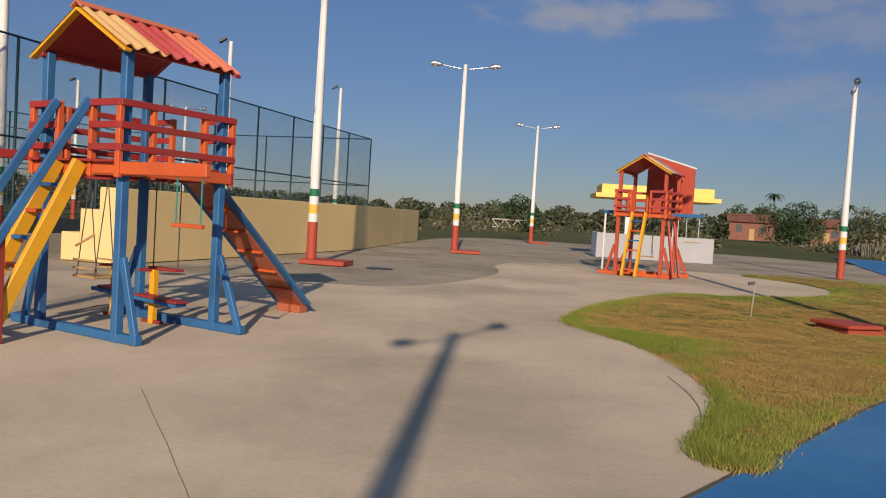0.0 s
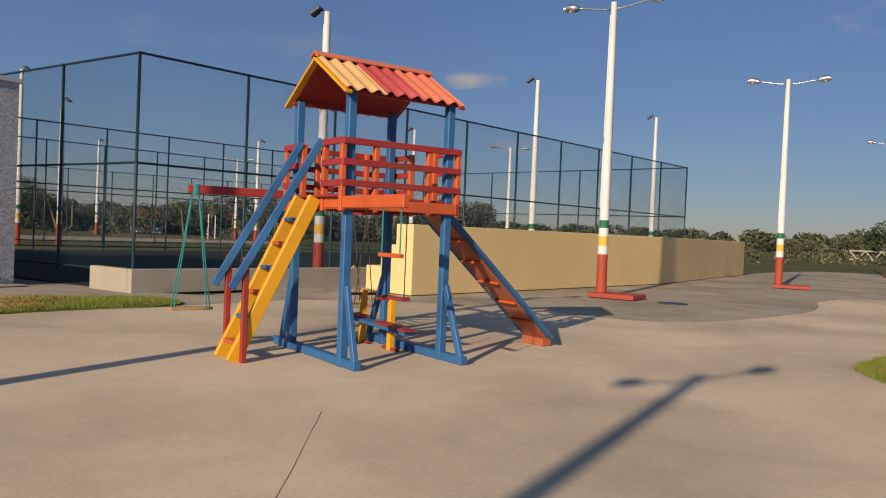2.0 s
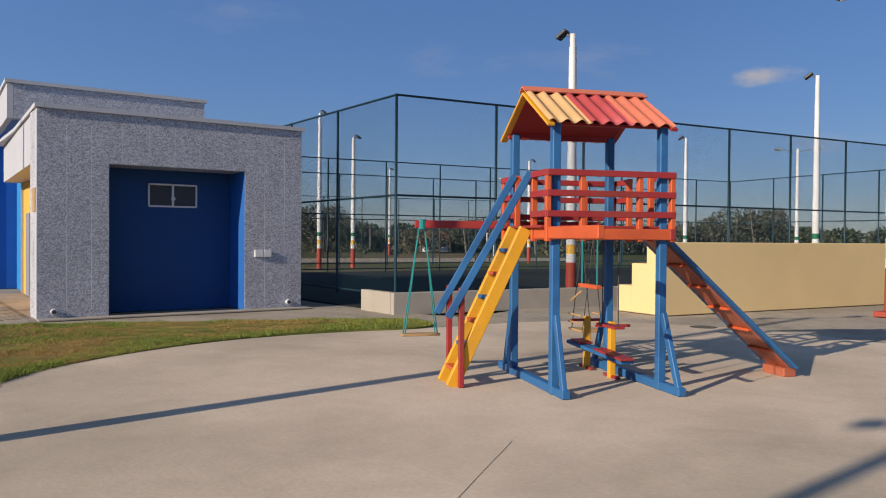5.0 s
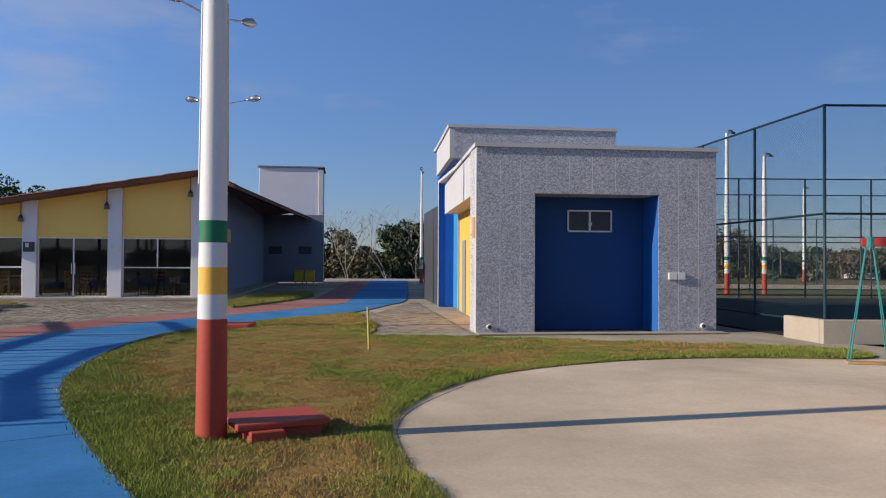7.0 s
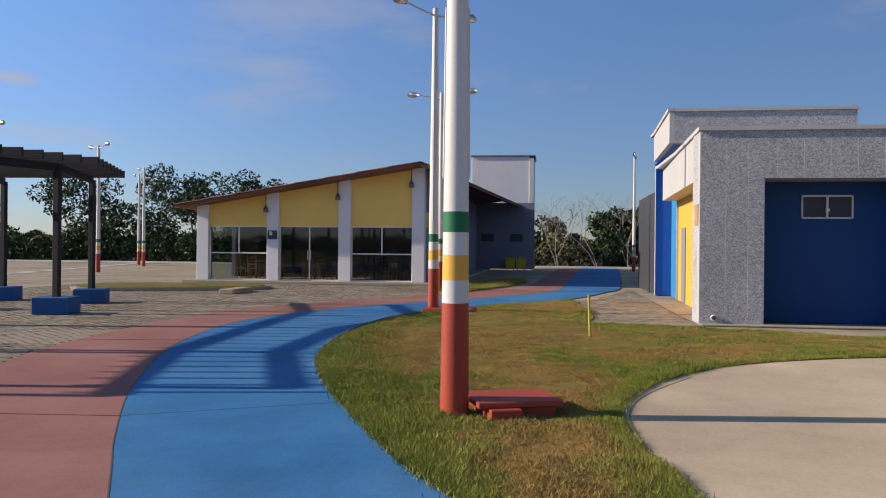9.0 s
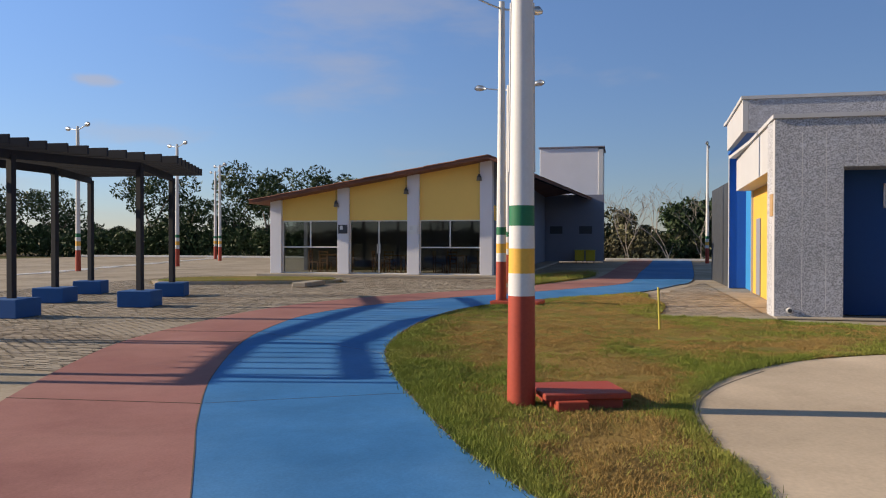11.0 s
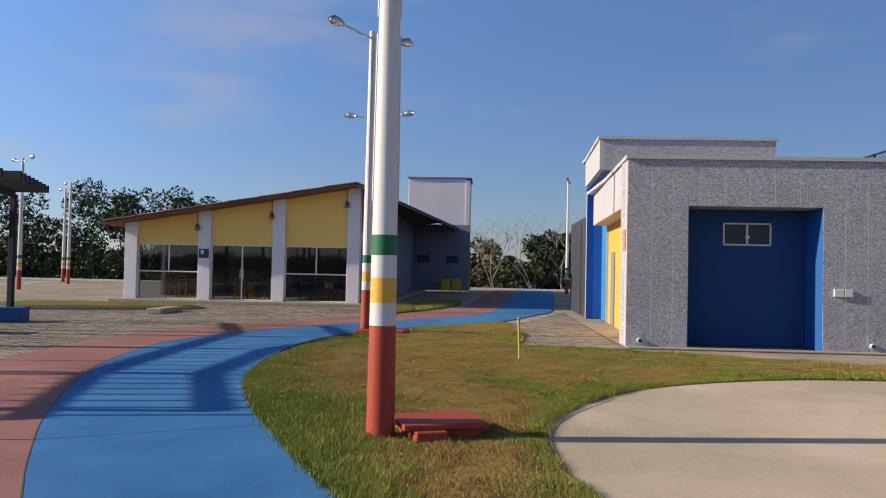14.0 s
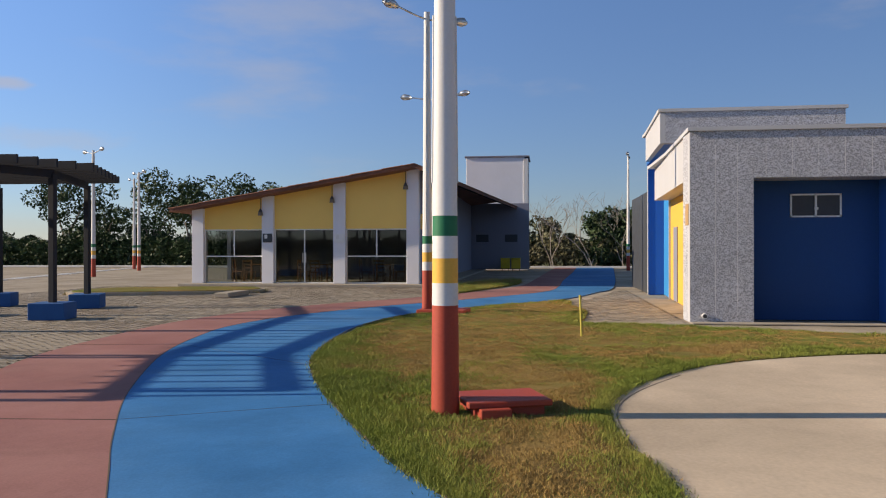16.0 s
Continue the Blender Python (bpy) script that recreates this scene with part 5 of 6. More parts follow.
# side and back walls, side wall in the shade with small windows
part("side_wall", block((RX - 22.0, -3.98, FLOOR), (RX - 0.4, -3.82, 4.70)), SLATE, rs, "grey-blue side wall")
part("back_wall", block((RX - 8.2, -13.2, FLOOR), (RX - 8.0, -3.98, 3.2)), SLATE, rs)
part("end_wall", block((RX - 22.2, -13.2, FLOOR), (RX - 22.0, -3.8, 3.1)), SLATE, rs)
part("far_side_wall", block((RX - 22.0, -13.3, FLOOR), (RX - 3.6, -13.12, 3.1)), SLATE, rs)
part("ceiling", block((RX - 22.0, -13.1, 2.95), (RX - 0.42, -4.0, 3.02)), LILAC, rs)
WX = -50.0
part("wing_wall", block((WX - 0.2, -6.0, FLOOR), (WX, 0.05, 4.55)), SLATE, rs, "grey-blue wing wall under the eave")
for y in (-3.1, -1.15):
    part("wing_window", block((WX, y - 0.42, 1.95), (WX + 0.03, y + 0.42, 2.45), None, 0.004), DARK, rs, "small dark high window")
for x in (RX - 2.6, RX - 4.6):
    part("side_door", block((x - 0.5, -3.82, FLOOR), (x + 0.5, -3.77, 2.2), None, 0.004), LILAC, rs, "pale side door")
part("side_band", block((RX - 6.5, -3.82, 2.3), (RX - 0.4, -3.75, 2.9), None, 0.004), YELLOW_WALL, rs, "yellow wall band")
# tiled roof: rows of half-round tiles down each slope
xs0, xs1 = RX - 22.6, RX + 0.75


def tile_roof(y0, y1, nm):
    bm = bmesh.new()
    n = 78
    for k in range(n):
        x = xs0 + (xs1 - xs0) * (k + 0.5) / n
        w = (xs1 - xs0) / n * 0.5
        segs = 8
        for j in range(segs):
            ya, yb = y0 + (y1 - y0) * j / segs, y0 + (y1 - y0) * (j + 1) / segs
            za, zb = roof_z(ya), roof_z(yb)
            lift = 0.0
            top = []
            for (y, z) in ((ya, za), (yb + (yb - ya) * 0.02, zb)):
                row = []
                for q in range(5):
                    a = math.pi * q / 4
                    row.append(bm.verts.new((x + w * math.cos(a), y, z + 0.03 + 0.05 * math.sin(a) + (0.015 if y == ya else 0.0))))
                top.append(row)
            for q in range(4):
                bm.faces.new((top[0][q], top[0][q + 1], top[1][q + 1], top[1][q]))
    return part(nm, skewed(bm), TILE, rs, "dark clay tiled roof slope")


tile_roof(-13.98, -3.9, "roof_slope")
tile_roof(-2.6, -3.9, "roof_slope")
deck = bmesh.new()
for y0, y1 in ((-13.93, -3.9), (-3.9, -2.65)):
    lo = [deck.verts.new(p) for p in ((xs0, y0, roof_z(y0) - 0.10), (xs1 - 0.03, y0, roof_z(y0) - 0.10), (xs1 - 0.03, y1, roof_z(y1) - 0.10), (xs0, y1, roof_z(y1) - 0.10))]
    hi = [deck.verts.new(v.co + Vector((0, 0, 0.12))) for v in lo]
    deck.faces.new(lo[::-1])
    deck.faces.new(hi)
    for i in range(4):
        deck.faces.new((lo[i], lo[(i + 1) % 4], hi[(i + 1) % 4], hi[i]))
part("roof_deck", skewed(deck), TILE, rs, "dark timber roof deck")
for k in range(9):
    x = RX - 1.5 - 2.4 * k
    part("rafter", skewed(timber((x, -3.85, 4.66), (x, -2.7, 4.20), 0.07, 0.11, 0.004)), PERGOLA_WOOD, rs)
# water tower behind
tk = thing("water_tower", Matrix(), "tall pale rendered water tower behind the restaurant", "water tower")
TX = -51.5
part("body", block((TX - 3.5, -4.35, 0), (TX, -0.35, 7.85), None, 0.02), LILAC, tk)
part("side_pilaster", block((TX - 3.5, -0.35, 0), (TX + 0.05, -0.05, 7.75), None, 0.01), WHITE, tk)
part("coping", block((TX - 3.6, -4.45, 7.85), (TX + 0.1, 0.05, 7.95), None, 0.01), SLATE, tk)
# furniture behind the glass
def cafe_chair(x, y, yaw):
    c = thing("cafe_chair", pose(x, y, FLOOR, 0, 0, yaw), "dark wooden cafe chair behind the glass front", "chair", "cafe chairs")
    for a in (-0.19, 0.19):
        part("front_leg", timber((0.19, a, 0), (0.19, a, 0.44), 0.04, 0.04), CHAIR_WOOD, c)
        part("back_leg", timber((-0.19, a, 0), (-0.22, a, 0.95), 0.04, 0.04), CHAIR_WOOD, c)
    part("seat", block((-0.21, -0.21, 0.42), (0.21, 0.21, 0.46), None, 0.005), CHAIR_WOOD, c)
    for z in (0.62, 0.76, 0.90):
        part("back_slat", timber((-0.21, -0.19, z), (-0.21, 0.19, z), 0.02, 0.07), CHAIR_WOOD, c)
    return c


def cafe_table(x, y):
    c = thing("cafe_table", pose(x, y, FLOOR), "square wooden cafe table behind the glass front", "table", "cafe tables")
    part("top", block((-0.42, -0.42, 0.72), (0.42, 0.42, 0.76), None, 0.006), CHAIR_WOOD, c)
    for a in (-0.36, 0.36):
        for b in (-0.36, 0.36):
            part("leg", timber((a, b, 0), (a, b, 0.72), 0.05, 0.05), CHAIR_WOOD, c)


for y in (-11.2, -8.3, -5.6):
    cafe_table(RX - 1.7, y)
    cafe_chair(RX - 1.65, y - 0.75, 90)
    cafe_chair(RX - 1.6, y + 0.75, -90)
    cafe_chair(RX - 0.95, y, 180)
bn = thing("waste_bin", pose(-49.2, -1.5, 0), "yellow plastic waste bin on a dark stand beside the side wall", "bin", "waste bins")
part("tub", block((-0.28, -0.30, 0.18), (0.28, 0.30, 0.80), None, 0.03), BIN_Y, bn)
part("lid", block((-0.31, -0.32, 0.80), (0.31, 0.32, 0.88), None, 0.03), BIN_Y, bn)
for a in (-0.22, 0.22):
    part("stand", timber((0.0, a, 0.0), (0.0, a, 0.2), 0.05, 0.05), DARK, bn, "dark steel stand")
copy_thing(bn, pose(-49.2, -0.8, 0))
# lawn strip, kerbed islands and benches in front
isl = spline([(-21.2, -14.6), (-20.3, -13.6), (-21.4, -10.4), (-22.6, -8.6), (-24.2, -9.2), (-24.4, -11.5), (-23.3, -14.2)], True, 5)
structure("island_kerb", slab(isl, -0.03, 0.11), KERB, "pale kerb round a small planting island", "kerb")
structure("island_soil", slab([(-22.4 + (x + 22.4) * 0.93, -11.4 + (y + 11.4) * 0.95) for x, y in isl], 0.0, 0.13), SOIL, "dry grass on a planting island", "lawn")
structure("kerb_block", block((-21.6, -8.95, 0.0), (-19.9, -8.5, 0.15), None, 0.02), KERB, "low concrete kerb block", "kerb")
isl2 = spline([(-22.4, -2.05), (-24.6, -1.25), (-27.6, -0.45), (-31, 0.1), (-34, -0.3), (-32, -1.6), (-28.5, -2.3), (-25.0, -2.7)], True, 5)
structure("lawn_strip", slab(isl2, -0.03, 0.05), SOIL, "dry grass strip beside the restaurant", "lawn")
blades("grass", isl2, 9000, (-25, -0.6), 6, 0.05, 0.14, 5)
blades("grass", isl, 5000, (-22.4, -11.4), 6, 0.05, 0.12, 6)
structure("parking_kerb", block((-58.0, -46, 0), (-57.7, -8, 0.16), None, 0.02), WHITE, "pale kerb of the car park", "kerb")
structure("end_kerb", block((-57.6, 0.0, 0), (-57.3, 9.5, 0.16), None, 0.02), WHITE, "pale kerb at the end of the track", "kerb")
for k in range(-2, 8):
    x, y = -33.7 - 3.27 * k, -26.0 - 0.84 * k
    structure("parking_line", block((x - 1.6, y - 0.28, -0.012), (x + 1.6, y + 0.28, 0.004), None), WHITE, "short white parking bay line", "road marking")

# ---- pergola ----
pg = thing("pergola", Matrix(), "dark-stained curved timber pergola on blue concrete blocks", "pergola")
NEAR = [(-15.6, -10.5), (-12.45, -9.35), (-9.7, -10.3), (-6.4, -10.25), (-3.7, -9.2)]
FAR = [(-15.9, -13.2), (-13.0, -12.0), (-9.6, -11.9), (-6.0, -11.7), (-3.0, -10.8)]
TOP = 3.14
FOOT_BLUE = mat("navy_block_paint", (0.02, 0.10, 0.30), 0.75, 0.12, 2.0, 45.0, 0.25)
for row in (NEAR, FAR):
    for k, (x, y) in enumerate(row):
        m = pose(x, y, 0, 0, 0, 20 - 8 * k)
        part("footing", block((-0.37, -0.37, 0), (0.37, 0.37, 0.36), m, 0.012), FOOT_BLUE, pg, "blue painted concrete block")
        part("post", timber((x, y, 0.34), (x, y, TOP), 0.13, 0.13, 0.008), PERGOLA_WOOD, pg)


def straight(ctrl, step):
    return [tuple(Vector(a).lerp(Vector(b), k / step)) for a, b in zip(ctrl, ctrl[1:]) for k in range(step)] + [ctrl[-1]]


near_line, far_line = straight(NEAR, 7), straight(FAR, 7)
for line in (near_line, far_line):
    for p, q in zip(line, line[1:]):
        part("beam", timber((*p, TOP), (*q, TOP), 0.07, 0.17, 0.0), PERGOLA_WOOD, pg)
for p, q in zip(near_line, far_line):
    p, q = Vector((*p, TOP + 0.17)), Vector((*q, TOP + 0.17))
    along = ((p - q).normalized() * 0.25 + Vector((-0.11, 0.994, 0)) * 0.75).normalized()
    half = along * ((p - q).length / 2 + 0.72)
    part("slat", timber((p + q) / 2 - half, (p + q) / 2 + half, 0.06, 0.18, 0.004), PERGOLA_WOOD, pg)

# ---- trees, scrub and distance ----
def leaf_cloud(name, clumps, leaf, material, seed, per=1.0):
    """A crown of many small folded leaves set in uneven clumps (x, y, z, radius)."""
    rng = np.random.default_rng(seed)
    leaves = []
    for x, y, z, r in clumps:
        n = int(per * 90 * (r / leaf) ** 1.6 / 10)
        d = rng.normal(0, 1, (n, 3))
        d /= np.linalg.norm(d, axis=1)[:, None] + 1e-6
        c = np.array((x, y, z)) + d * (r * rng.uniform(0.35, 1.0, n) ** 0.5)[:, None] * np.array((1, 1, 0.8))
        a = rng.normal(0, 1, (n, 3))
        a /= np.linalg.norm(a, axis=1)[:, None] + 1e-6
        b = np.cross(a, rng.normal(0, 1, (n, 3)))
        b /= np.linalg.norm(b, axis=1)[:, None] + 1e-6
        size = (leaf * rng.uniform(0.5, 1.2, n))[:, None]
        leaves.append(np.stack([c - a * size, c + b * size * 0.45, c + a * size, c - b * size * 0.45], 1))
    v = np.concatenate(leaves)
    quads = np.arange(len(v) * 4).reshape(-1, 4)
    me = bpy.data.meshes.new(name)
    me.from_pydata(v.reshape(-1, 3).tolist(), [], np.concatenate([quads[:, [0, 1, 2]], quads[:, [0, 2, 3]]]).tolist())
    me.materials.append(material)
    return new(name, me)


def tree(x, y, height, spread, seed, leaf=0.16, material=None, per=1.0, label="dense dark green broadleaf tree beyond the paving"):
    rng = random.Random(seed)
    t = thing("tree", pose(x, y, 0), label, "tree", "trees")
    trunk = bmesh.new()
    th = height * 0.35
    tube(trunk, [(0, 0, -0.05), (0.05, 0.02, th * 0.5), (0.1 * rng.uniform(-1, 1), 0.1, th)], [0.05 * height * 0.6, 0.035 * height * 0.6, 0.025 * height * 0.6], 8)
    clumps = []
    for k in range(int(14 + spread * 2)):
        a, rr = rng.uniform(0, 6.28), spread * rng.uniform(0.1, 0.85)
        z = height * rng.uniform(0.10, 0.9) - 0.2 * rr * height / max(height, spread * 2)
        r = spread * rng.uniform(0.22, 0.42)
        c = (rr * math.cos(a), rr * math.sin(a), max(z, r * 0.6), r)
        clumps.append(c)
        if k < 7:
            tube(trunk, [(0, 0, th * rng.uniform(0.6, 1)), (c[0] * 0.5, c[1] * 0.5, (th + c[2]) / 2), (c[0], c[1], c[2])], [0.014 * height, 0.008 * height, 0.003 * height], 5)
    clumps.append((0, 0, height - spread * 0.3, spread * 0.33))
    part("trunk", trunk, BARK, t, "", True)
    crown = leaf_cloud("crown", clumps, leaf, material or LEAF, seed, per)
    crown.parent = t
    return t


def limb(bm, p, d, length, r, depth, rng):
    q = p + d * length
    tube(bm, [p, (p + q) / 2 + Vector((rng.uniform(-1, 1), rng.uniform(-1, 1), rng.uniform(-1, 1))) * length * 0.06, q], [r, r * 0.8, r * 0.6], 5)
    if depth:
        for _ in range(rng.randint(2, 3)):
            e = (d + Vector((rng.uniform(-1, 1), rng.uniform(-1, 1), rng.uniform(-0.5, 0.7))) * 0.75).normalized()
            limb(bm, q, e, length * rng.uniform(0.55, 0.8), r * 0.6, depth - 1, rng)


def bare_tree(x, y, height, seed):
    rng = random.Random(seed)
    t = thing("bare_tree", pose(x, y, 0), "leafless pale grey tree among the scrub", "tree", "bare trees")
    bm = bmesh.new()
    for _ in range(3):
        limb(bm, Vector((rng.uniform(-0.4, 0.4), rng.uniform(-0.4, 0.4), 0)), Vector((rng.uniform(-0.7, 0.7), rng.uniform(-0.7, 0.7), 1)).normalized(), height * 0.36, 0.05, 4, rng)
    part("branchwork", bm, mat("pale_dead_wood", (0.30, 0.27, 0.24), 0.9), t)


# tall dark trees beyond the car park
for k, (x, y, h, s) in enumerate([(-62, -47, 3.2, 2.0), (-63, -42, 8.2, 4.0), (-62, -37.5, 7.6, 3.6), (-63, -33.5, 8.6, 4.0), (-61.5, -29.5, 8.0, 3.6), (-63.5, -25.5, 8.4, 3.6), (-62, -21.5, 7.0, 3.4), (-64, -52.5, 6.6, 3.6), (-63, -58, 7.2, 4.2), (-66, -17, 6.0, 3.0)]):
    tree(x, y, h, s, 100 + k, 0.19)
# scrub and leafless trees behind the blue block
for k, (x, y, h, s) in enumerate([(-62, -2.0, 4.0, 2.2), (-63, 1.5, 4.2, 2.6), (-61, 5.2, 4.4, 2.6), (-63, 9.0, 5.4, 2.8), (-62, 12.6, 5.2, 3.0), (-64, 16.5, 5.0, 3.0), (-64, 6.5, 5.2, 2.6)]):
    tree(x, y, h, s, 200 + k, 0.2, LEAF_DRY if k % 3 == 1 else LEAF, 1.6, "grey-green scrub tree at the end of the track")
for k, (x, y, h) in enumerate([(-58.8, 1.8, 6.0), (-59.2, 4.6, 6.6), (-59.4, 7.4, 5.6)]):
    bare_tree(x, y, h, 50 + k)
hedge = leaf_cloud("hedge", [(-60.5 + 0.8 * math.sin(k * 1.7), -60 + 0.75 * k, 1.0 + 0.5 * (k % 2), 1.55 + 0.4 * math.sin(k * 2.9)) for k in range(66)], 0.2, LEAF, 61, 1.8)
tagged(hedge, "dense dark undergrowth below the trees", "undergrowth", "", "stuff")
brush = leaf_cloud("brush", [(-61.5 + 1.1 * math.sin(k * 2.3), -3.5 + 0.55 * k, 0.9 + 0.5 * (k % 2), 1.3 + 0.4 * math.sin(k * 3.7)) for k in range(40)], 0.18, LEAF_DRY, 62, 1.1)
tagged(brush, "grey-green brush at the end of the track", "undergrowth", "", "stuff")
# hazy woods and pale trunks beyond the court
# greyed olive carries the air haze over these woods
COURT_WOODS = leafy("hazed_court_woods_leaf", (0.062, 0.068, 0.047), (0.10, 0.095, 0.068), 0.45)
rng = random.Random(17)
wood, trunks = [], bmesh.new()
for k in range(230):
    a, d = radians(30 + 40 * k / 229 + rng.uniform(-0.5, 0.5)), rng.uniform(84, 104)
    r = rng.uniform(0.9, 1.9) * (1 + 0.35 * math.sin(k * 0.11))
    x, y = 1.4 - d * math.sin(a), 0.6 + d * math.cos(a)
    top = (3.0 + 1.1 * math.sin(k * 0.07 + 1)) * rng.uniform(0.2, 1.0)
    wood.append((x, y, max(r * 0.6, top), r))
    if k % 2:
        tube(trunks, [(x + rng.uniform(-1, 1), y - 1.5, 0), (x + rng.uniform(-1, 1), y - 1.5, top + 0.6)], [0.09, 0.05], 5)
belt = leaf_cloud("woods", wood, 0.20, COURT_WOODS, 63, 1.2)
tagged(belt, "hazy olive woods beyond the sports court", "woods", "", "stuff")
stems = part("tree_stems", trunks, BARK)
tagged(stems, "pale bare trunks along the edge of the woods", "trunks", "", "stuff")
# scrub belt to the north and east
rng = random.Random(9)
k = 0
for a in range(-12, 62, 2):
    ang = radians(a + rng.uniform(-0.8, 0.8))
    d, h = rng.uniform(84, 104), rng.uniform(4.0, 5.8)
    if a < 9:
        d, h = rng.uniform(95, 120), rng.uniform(1.6, 2.8)
        if a == -4:
            d, h = 92, 4.2
    elif a < 18:
        d, h = rng.uniform(158, 172), rng.uniform(6.5, 8.0)
        if a == 14:
            d, h = 118, 6.2
    x, y = 1.4 + d * math.sin(ang), 0.6 + d * math.cos(ang)
    tree(x, y, h, h * 0.72, 300 + k, 0.2 if d < 130 else 0.3, LEAF_DRY if a < 9 and a != -4 or k % 3 == 0 else LEAF, 1.1, "dark scrubby tree beyond the square")
    k += 1


def palm(x, y, h, seed):
    rng = random.Random(seed)
    t = thing("palm", pose(x, y, 0), "tall coconut palm standing above the scrub", "palm", "palms")
    part("trunk", pipe([(0, 0, 0), (0.15, 0, h * 0.5), (0.1, 0.1, h)], [0.16, 0.12, 0.09], 8), BARK, t, "", True)
    bm = bmesh.new()
    for k in range(15):
        a = 2 * math.pi * k / 15 + rng.uniform(-0.2, 0.2)
        up = rng.uniform(0.1, 0.9)
        d = Vector((math.cos(a), math.sin(a), 0))
        s = Vector((-d.y, d.x, 0))
        prev = None
        for j in range(7):
            f = j / 6
            c = Vector((0.1, 0.1, h)) + d * 1.7 * f + Vector((0, 0, up * 1.6 * f - 1.7 * f * f))
            w = 0.26 * math.sin(math.pi * min(f + 0.12, 1)) + 0.02
            row = (bm.verts.new(c - s * w - Vector((0, 0, 0.12 * f))), bm.verts.new(c), bm.verts.new(c + s * w - Vector((0, 0, 0.12 * f))))
            if prev:
                bm.faces.new((prev[0], prev[1], row[1], row[0]))
                bm.faces.new((prev[1], prev[2], row[2], row[1]))
            prev = row
    part("fronds", bm, LEAF, t)


palm(34.7, 147.0, 8.4, 1)
palm(46.5, 146.0, 7.0, 2)


def house(x, y, yaw, w, d, h, label, paint=BRICK_RED):
    t = thing("house", pose(x, y, 0, 0, 0, yaw), label, "house", "houses")
    part("wall", block((-w / 2, 0, 0), (w / 2, d, h)), paint, t)
    for s in (-1, 1):
        bm = bmesh.new()
        p = [(-w / 2 - 0.4, -0.5 if s < 0 else d + 0.5, h - 0.2), (w / 2 + 0.4, -0.5 if s < 0 else d + 0.5, h - 0.2), (w / 2 + 0.4, d / 2, h + 1.1), (-w / 2 - 0.4, d / 2, h + 1.1)]
        lo = [bm.verts.new(v) for v in p]
        hi = [bm.verts.new((v[0], v[1], v[2] + 0.12)) for v in p]
        bm.faces.new(lo)
        bm.faces.new(hi[::-1])
        for i in range(4):
            bm.faces.new((lo[i], lo[(i + 1) % 4], hi[(i + 1) % 4], hi[i]))
        bmesh.ops.recalc_face_normals(bm, faces=bm.faces)
        part("roof", bm, TILE, t)
    for gx in (-w / 2 + 0.01, w / 2 - 0.01):
        bm = bmesh.new()
        a = [bm.verts.new((gx + o, yy, zz)) for o in (-0.06, 0.06) for yy, zz in ((0, h), (d, h), (d / 2, h + 1.05))]
        bm.faces.new(a[:3])
        bm.faces.new(a[3:][::-1])
        part("gable", bm, paint, t)
    for k, px in enumerate((-w * 0.28, w * 0.25)):
        wn_ = part("window", block((px - 0.45, -0.03, h * 0.45), (px + 0.45, 0.0, h * 0.8)), DARK, t)
    part("door", block((-0.4, -0.03, 0), (0.4, 0.0, min(2.1, h * 0.75))), RAW_WOOD, t)


house(29.4, 137.5, -8, 7.2, 6.0, 3.4, "small red brick house with tiled roof among trees")
house(40.0, 134.0, -10, 4.4, 5.0, 3.2, "small brick house half hidden by trees")
house(-72.0, 54.0, 55, 3.0, 3.5, 1.3, "low white house beyond the courts", LILAC)
house(-68.0, 60.0, 50, 3.2, 3.5, 1.4, "low white house with a red roof beyond the courts", LILAC)
# stick fence along the far track
sf = thing("stick_fence", Matrix(), "rough fence of grey wooden sticks along the field", "fence")
rng = random.Random(4)
for k in range(90):
    f = k / 89
    x, y = 22.5 + 4.5 * f + rng.uniform(-0.08, 0.08), 38 + 48 * f
    h = rng.uniform(0.8, 1.25)
    part("stick", pipe([(x, y, -0.1), (x + rng.uniform(-0.08, 0.08), y, h)], [0.045, 0.035], 5), BARK, sf)
# truss footbridge far off
br = thing("footbridge", pose(-6.5, 92, 0, 0, 0, 4), "pale concrete truss footbridge far off in the scrub", "bridge")
for z in (0.35, 1.25):
    part("chord", timber((-2.2, 0, z), (2.2, 0, z), 0.2, 0.14), KERB, br)
for k in range(6):
    a = -2.2 + 4.4 * k / 6
    part("strut", timber((a, 0, 0.35 if k % 2 else 1.25), (a + 4.4 / 6, 0, 1.25 if k % 2 else 0.35), 0.14, 0.12), KERB, br)
# wooded horizon
verts_c = []
rng = random.Random(21)
for ring, (r0, hh) in enumerate(((150, 4.0), (210, 5.5), (290, 8.0))):
    n = (260, 300, 320)[ring]
    for k in range(n):
        a = 2 * math.pi * (k + rng.random()) / n
        r = r0 * rng.uniform(0.9, 1.12)
        if ring == 0 and (rng.random() < 0.45 or math.pi * 0.95 < a < math.pi * 1.6):
            continue
        h = hh * rng.uniform(0.55, 1.05)
        verts_c.append((-5 + r * math.cos(a), 5 + r * math.sin(a), h * 0.45, h * 0.62))
far = leaf_cloud("far_woods", [(x, y, z, r) for x, y, z, r in verts_c], 0.8, WOODS, 77, 2.6)
tagged(far, "hazy grey-green woods along the horizon", "woods", "", "stuff")
# low scrub tufts on the open ground
tufts = []
for k in range(420):
    a = radians(rng.uniform(-75, 200))
    r = rng.uniform(58, 130)
    x, y = -8 + r * math.sin(a), 8 + r * math.cos(a)
    if inside(x, y, PLAZA):
        continue
    tufts.append((x, y, 0.25, rng.uniform(0.5, 1.0)))
sc = leaf_cloud("scrub", tufts, 0.22, LEAF_DRY, 78, 1.2)
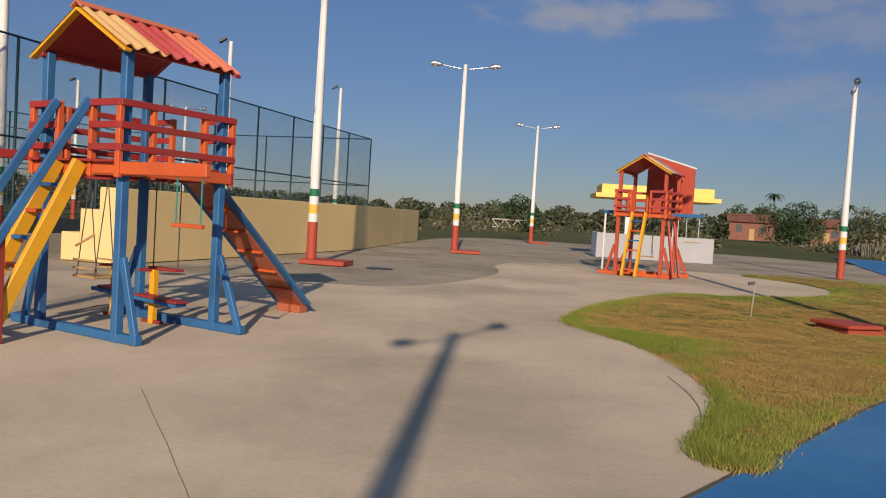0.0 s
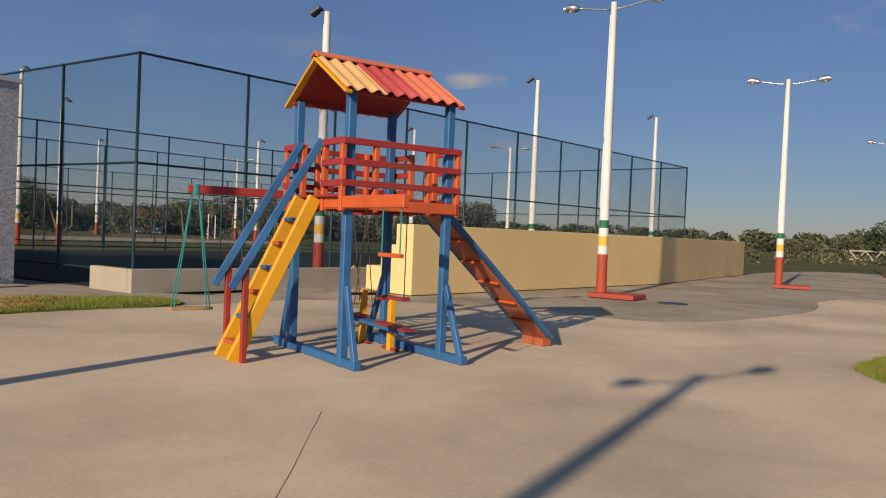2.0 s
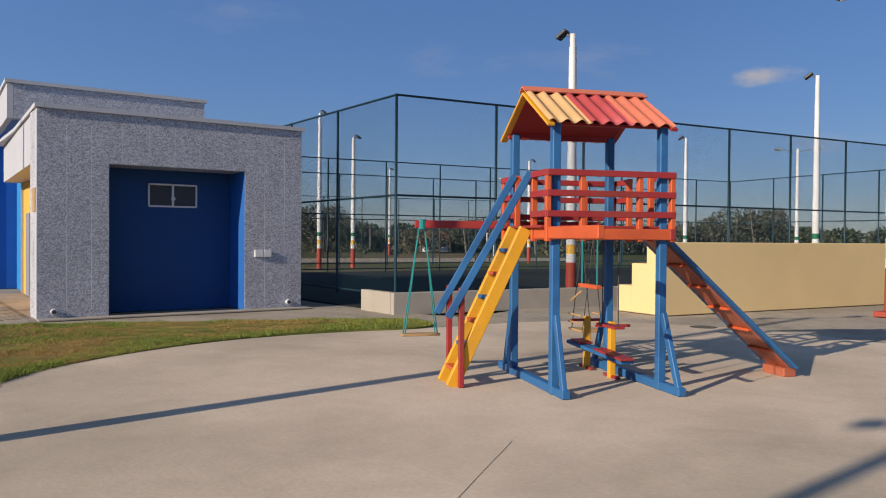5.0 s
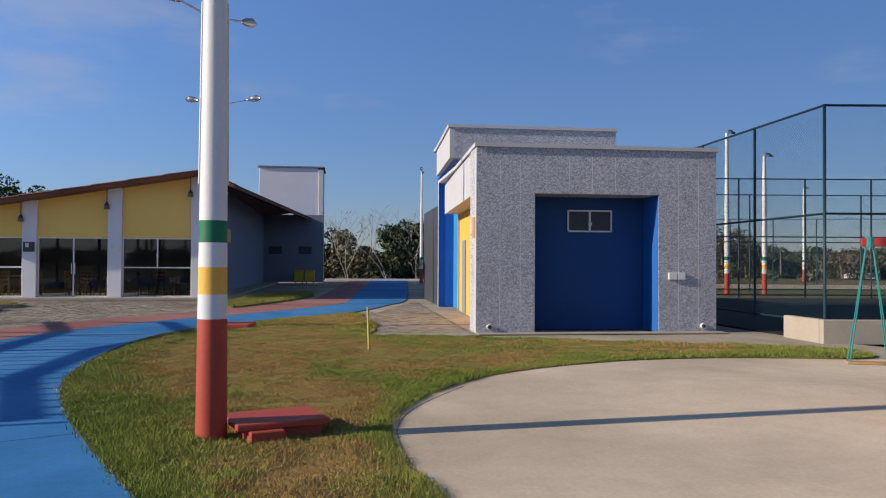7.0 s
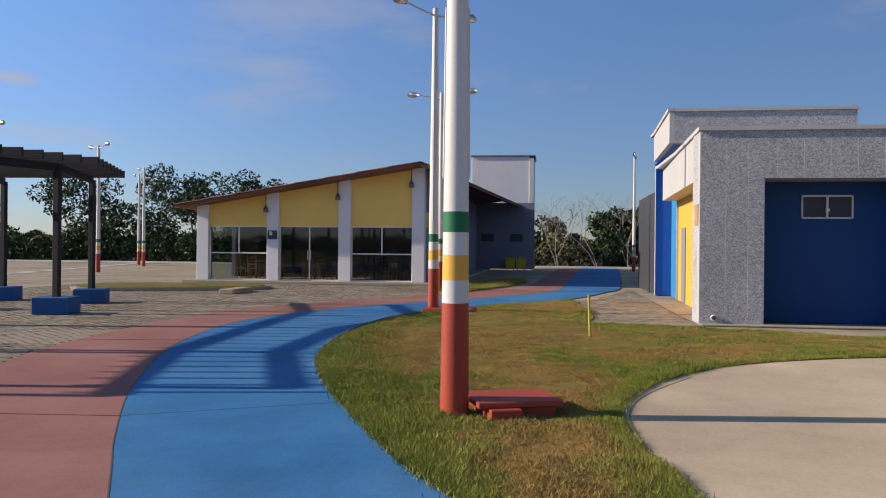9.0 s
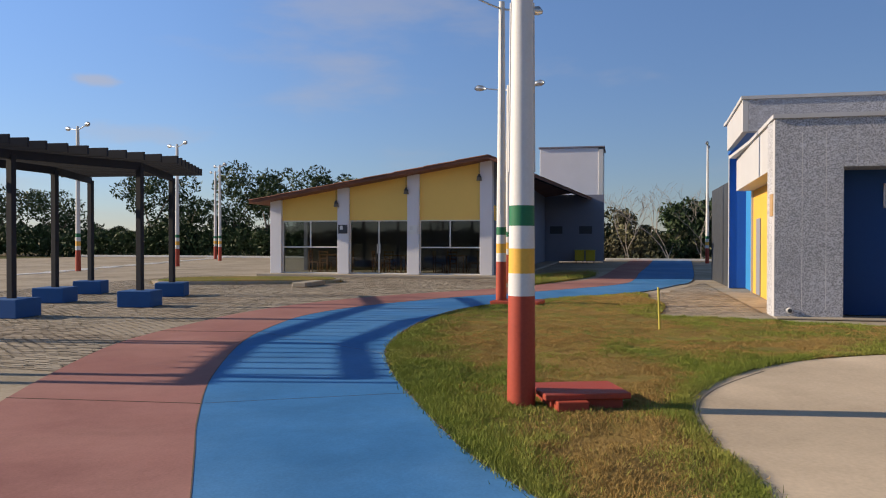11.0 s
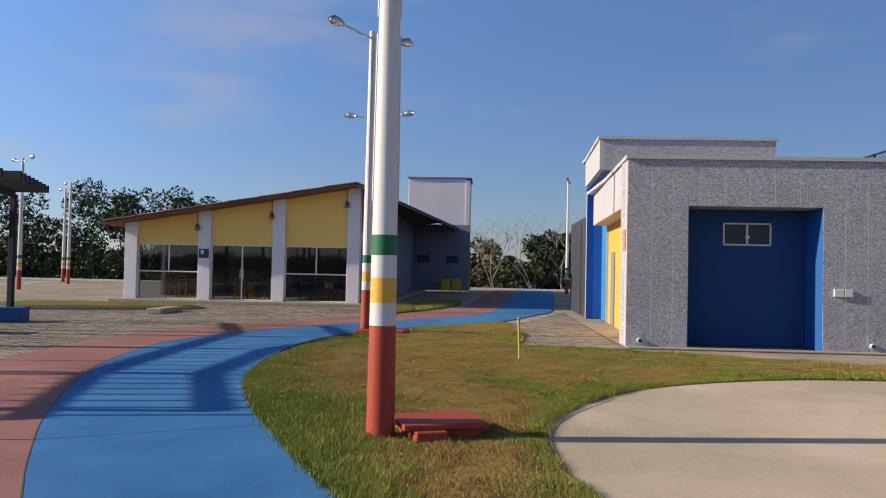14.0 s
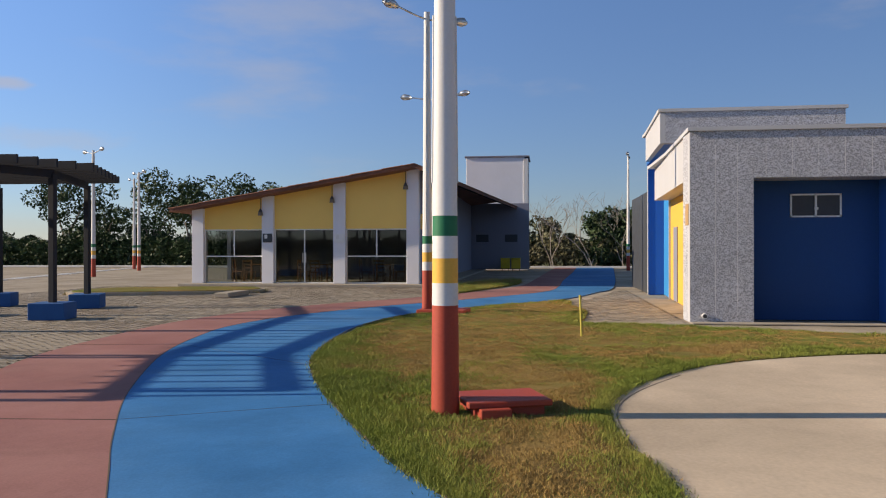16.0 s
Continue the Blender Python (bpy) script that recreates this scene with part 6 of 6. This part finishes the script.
tagged(sc, "low dry scrub on open ground", "scrub", "", "stuff")

# ---- concrete pavers near the pergola and by the block ----
rng = random.Random(31)
pv = bpy.data.meshes.new("paver")
bm = block((-0.092, -0.042, -0.05), (0.092, 0.042, 0.0), None, 0.004)
bm.to_mesh(pv)
bm.free()
pv.materials.append(BRICKS)
holder = bpy.data.objects["pavement"]
verts, faces, singles = [], [], 0
outer_poly = o_line + [(-60, -40), (8, -40), (24, 60)]
lawn_pad = [(-12.75, 2.05), (-12.3, 4.0), (-24.3, 4.4), (-26, 4.0), (-22.5, 3.0), (-17.6, 1.85), (-15.9, 2.3), (-13.8, 2.15)]


def lay(x, y, single):
    global verts, faces, singles
    z = -0.003 + rng.uniform(-0.004, 0.004)
    tilt = rng.uniform(-1.2, 1.2)
    if single and singles < 300:
        ob = new("paver", pv)
        ob.matrix_basis = pose(x, y, z, 0, 0, 90 + tilt)
        ob.parent = holder
        singles += 1
        return
    c, s = math.cos(radians(90 + tilt)), math.sin(radians(90 + tilt))
    i = len(verts)
    for zz, g in ((z, 0.0), (z - 0.02, -0.004)):
        for dx, dy in ((-0.090, -0.040), (0.090, -0.040), (0.090, 0.040), (-0.090, 0.040)):
            dx, dy = dx - math.copysign(g, dx), dy - math.copysign(g, dy)
            verts.append((x + dx * c - dy * s, y + dx * s + dy * c, zz + rng.uniform(-0.002, 0.002)))
    faces += [(i, i + 1, i + 2, i + 3)] + [(i + q, i + 4 + q, i + 4 + (q + 1) % 4, i + (q + 1) % 4) for q in range(4)]


structure("paver_bed", slab([(-4.5, -16.5), (-4.5, -4.95), (-7.1, -5.66), (-9.6, -5.97), (-12.2, -5.95), (-14.9, -5.5), (-17.9, -4.15), (-20.9, -2.75), (-24.8, -1.6), (-27.0, -1.4), (-27.0, -16.5)], -0.05, -0.0125), BED, "dark sand bed under the pavers", "pavement")
row = 0
x = -4.6
while x > -27.0:
    y = -16.5 + (0.1 if row % 2 else 0)
    while y < 0:
        wav = x + 0.10 * math.sin(y * 2.2 + row * 0.0)
        if inside(wav, y, outer_poly) and not inside(wav, y, isl) and not inside(wav, y, isl2):
            lay(wav, y, -9.5 < x < -7.5 and -7.6 < y)
        y += 0.2
    x -= 0.1
    row += 1
x = -12.4
while x > -26:
    y = 1.7 + (0.1 if row % 2 else 0)
    while y < 4.1:
        if inside(x, y, lawn_pad):
            lay(x, y, x > -13.3)
        y += 0.2
    x -= 0.1
    row += 1
me = bpy.data.meshes.new("pavers")
me.from_pydata(verts, [], faces)
me.materials.append(BRICKS)
rest = new("pavers", me)
rest.parent = holder
tagged(rest, "grey-brown concrete paver bricks", "", "", "stuff")
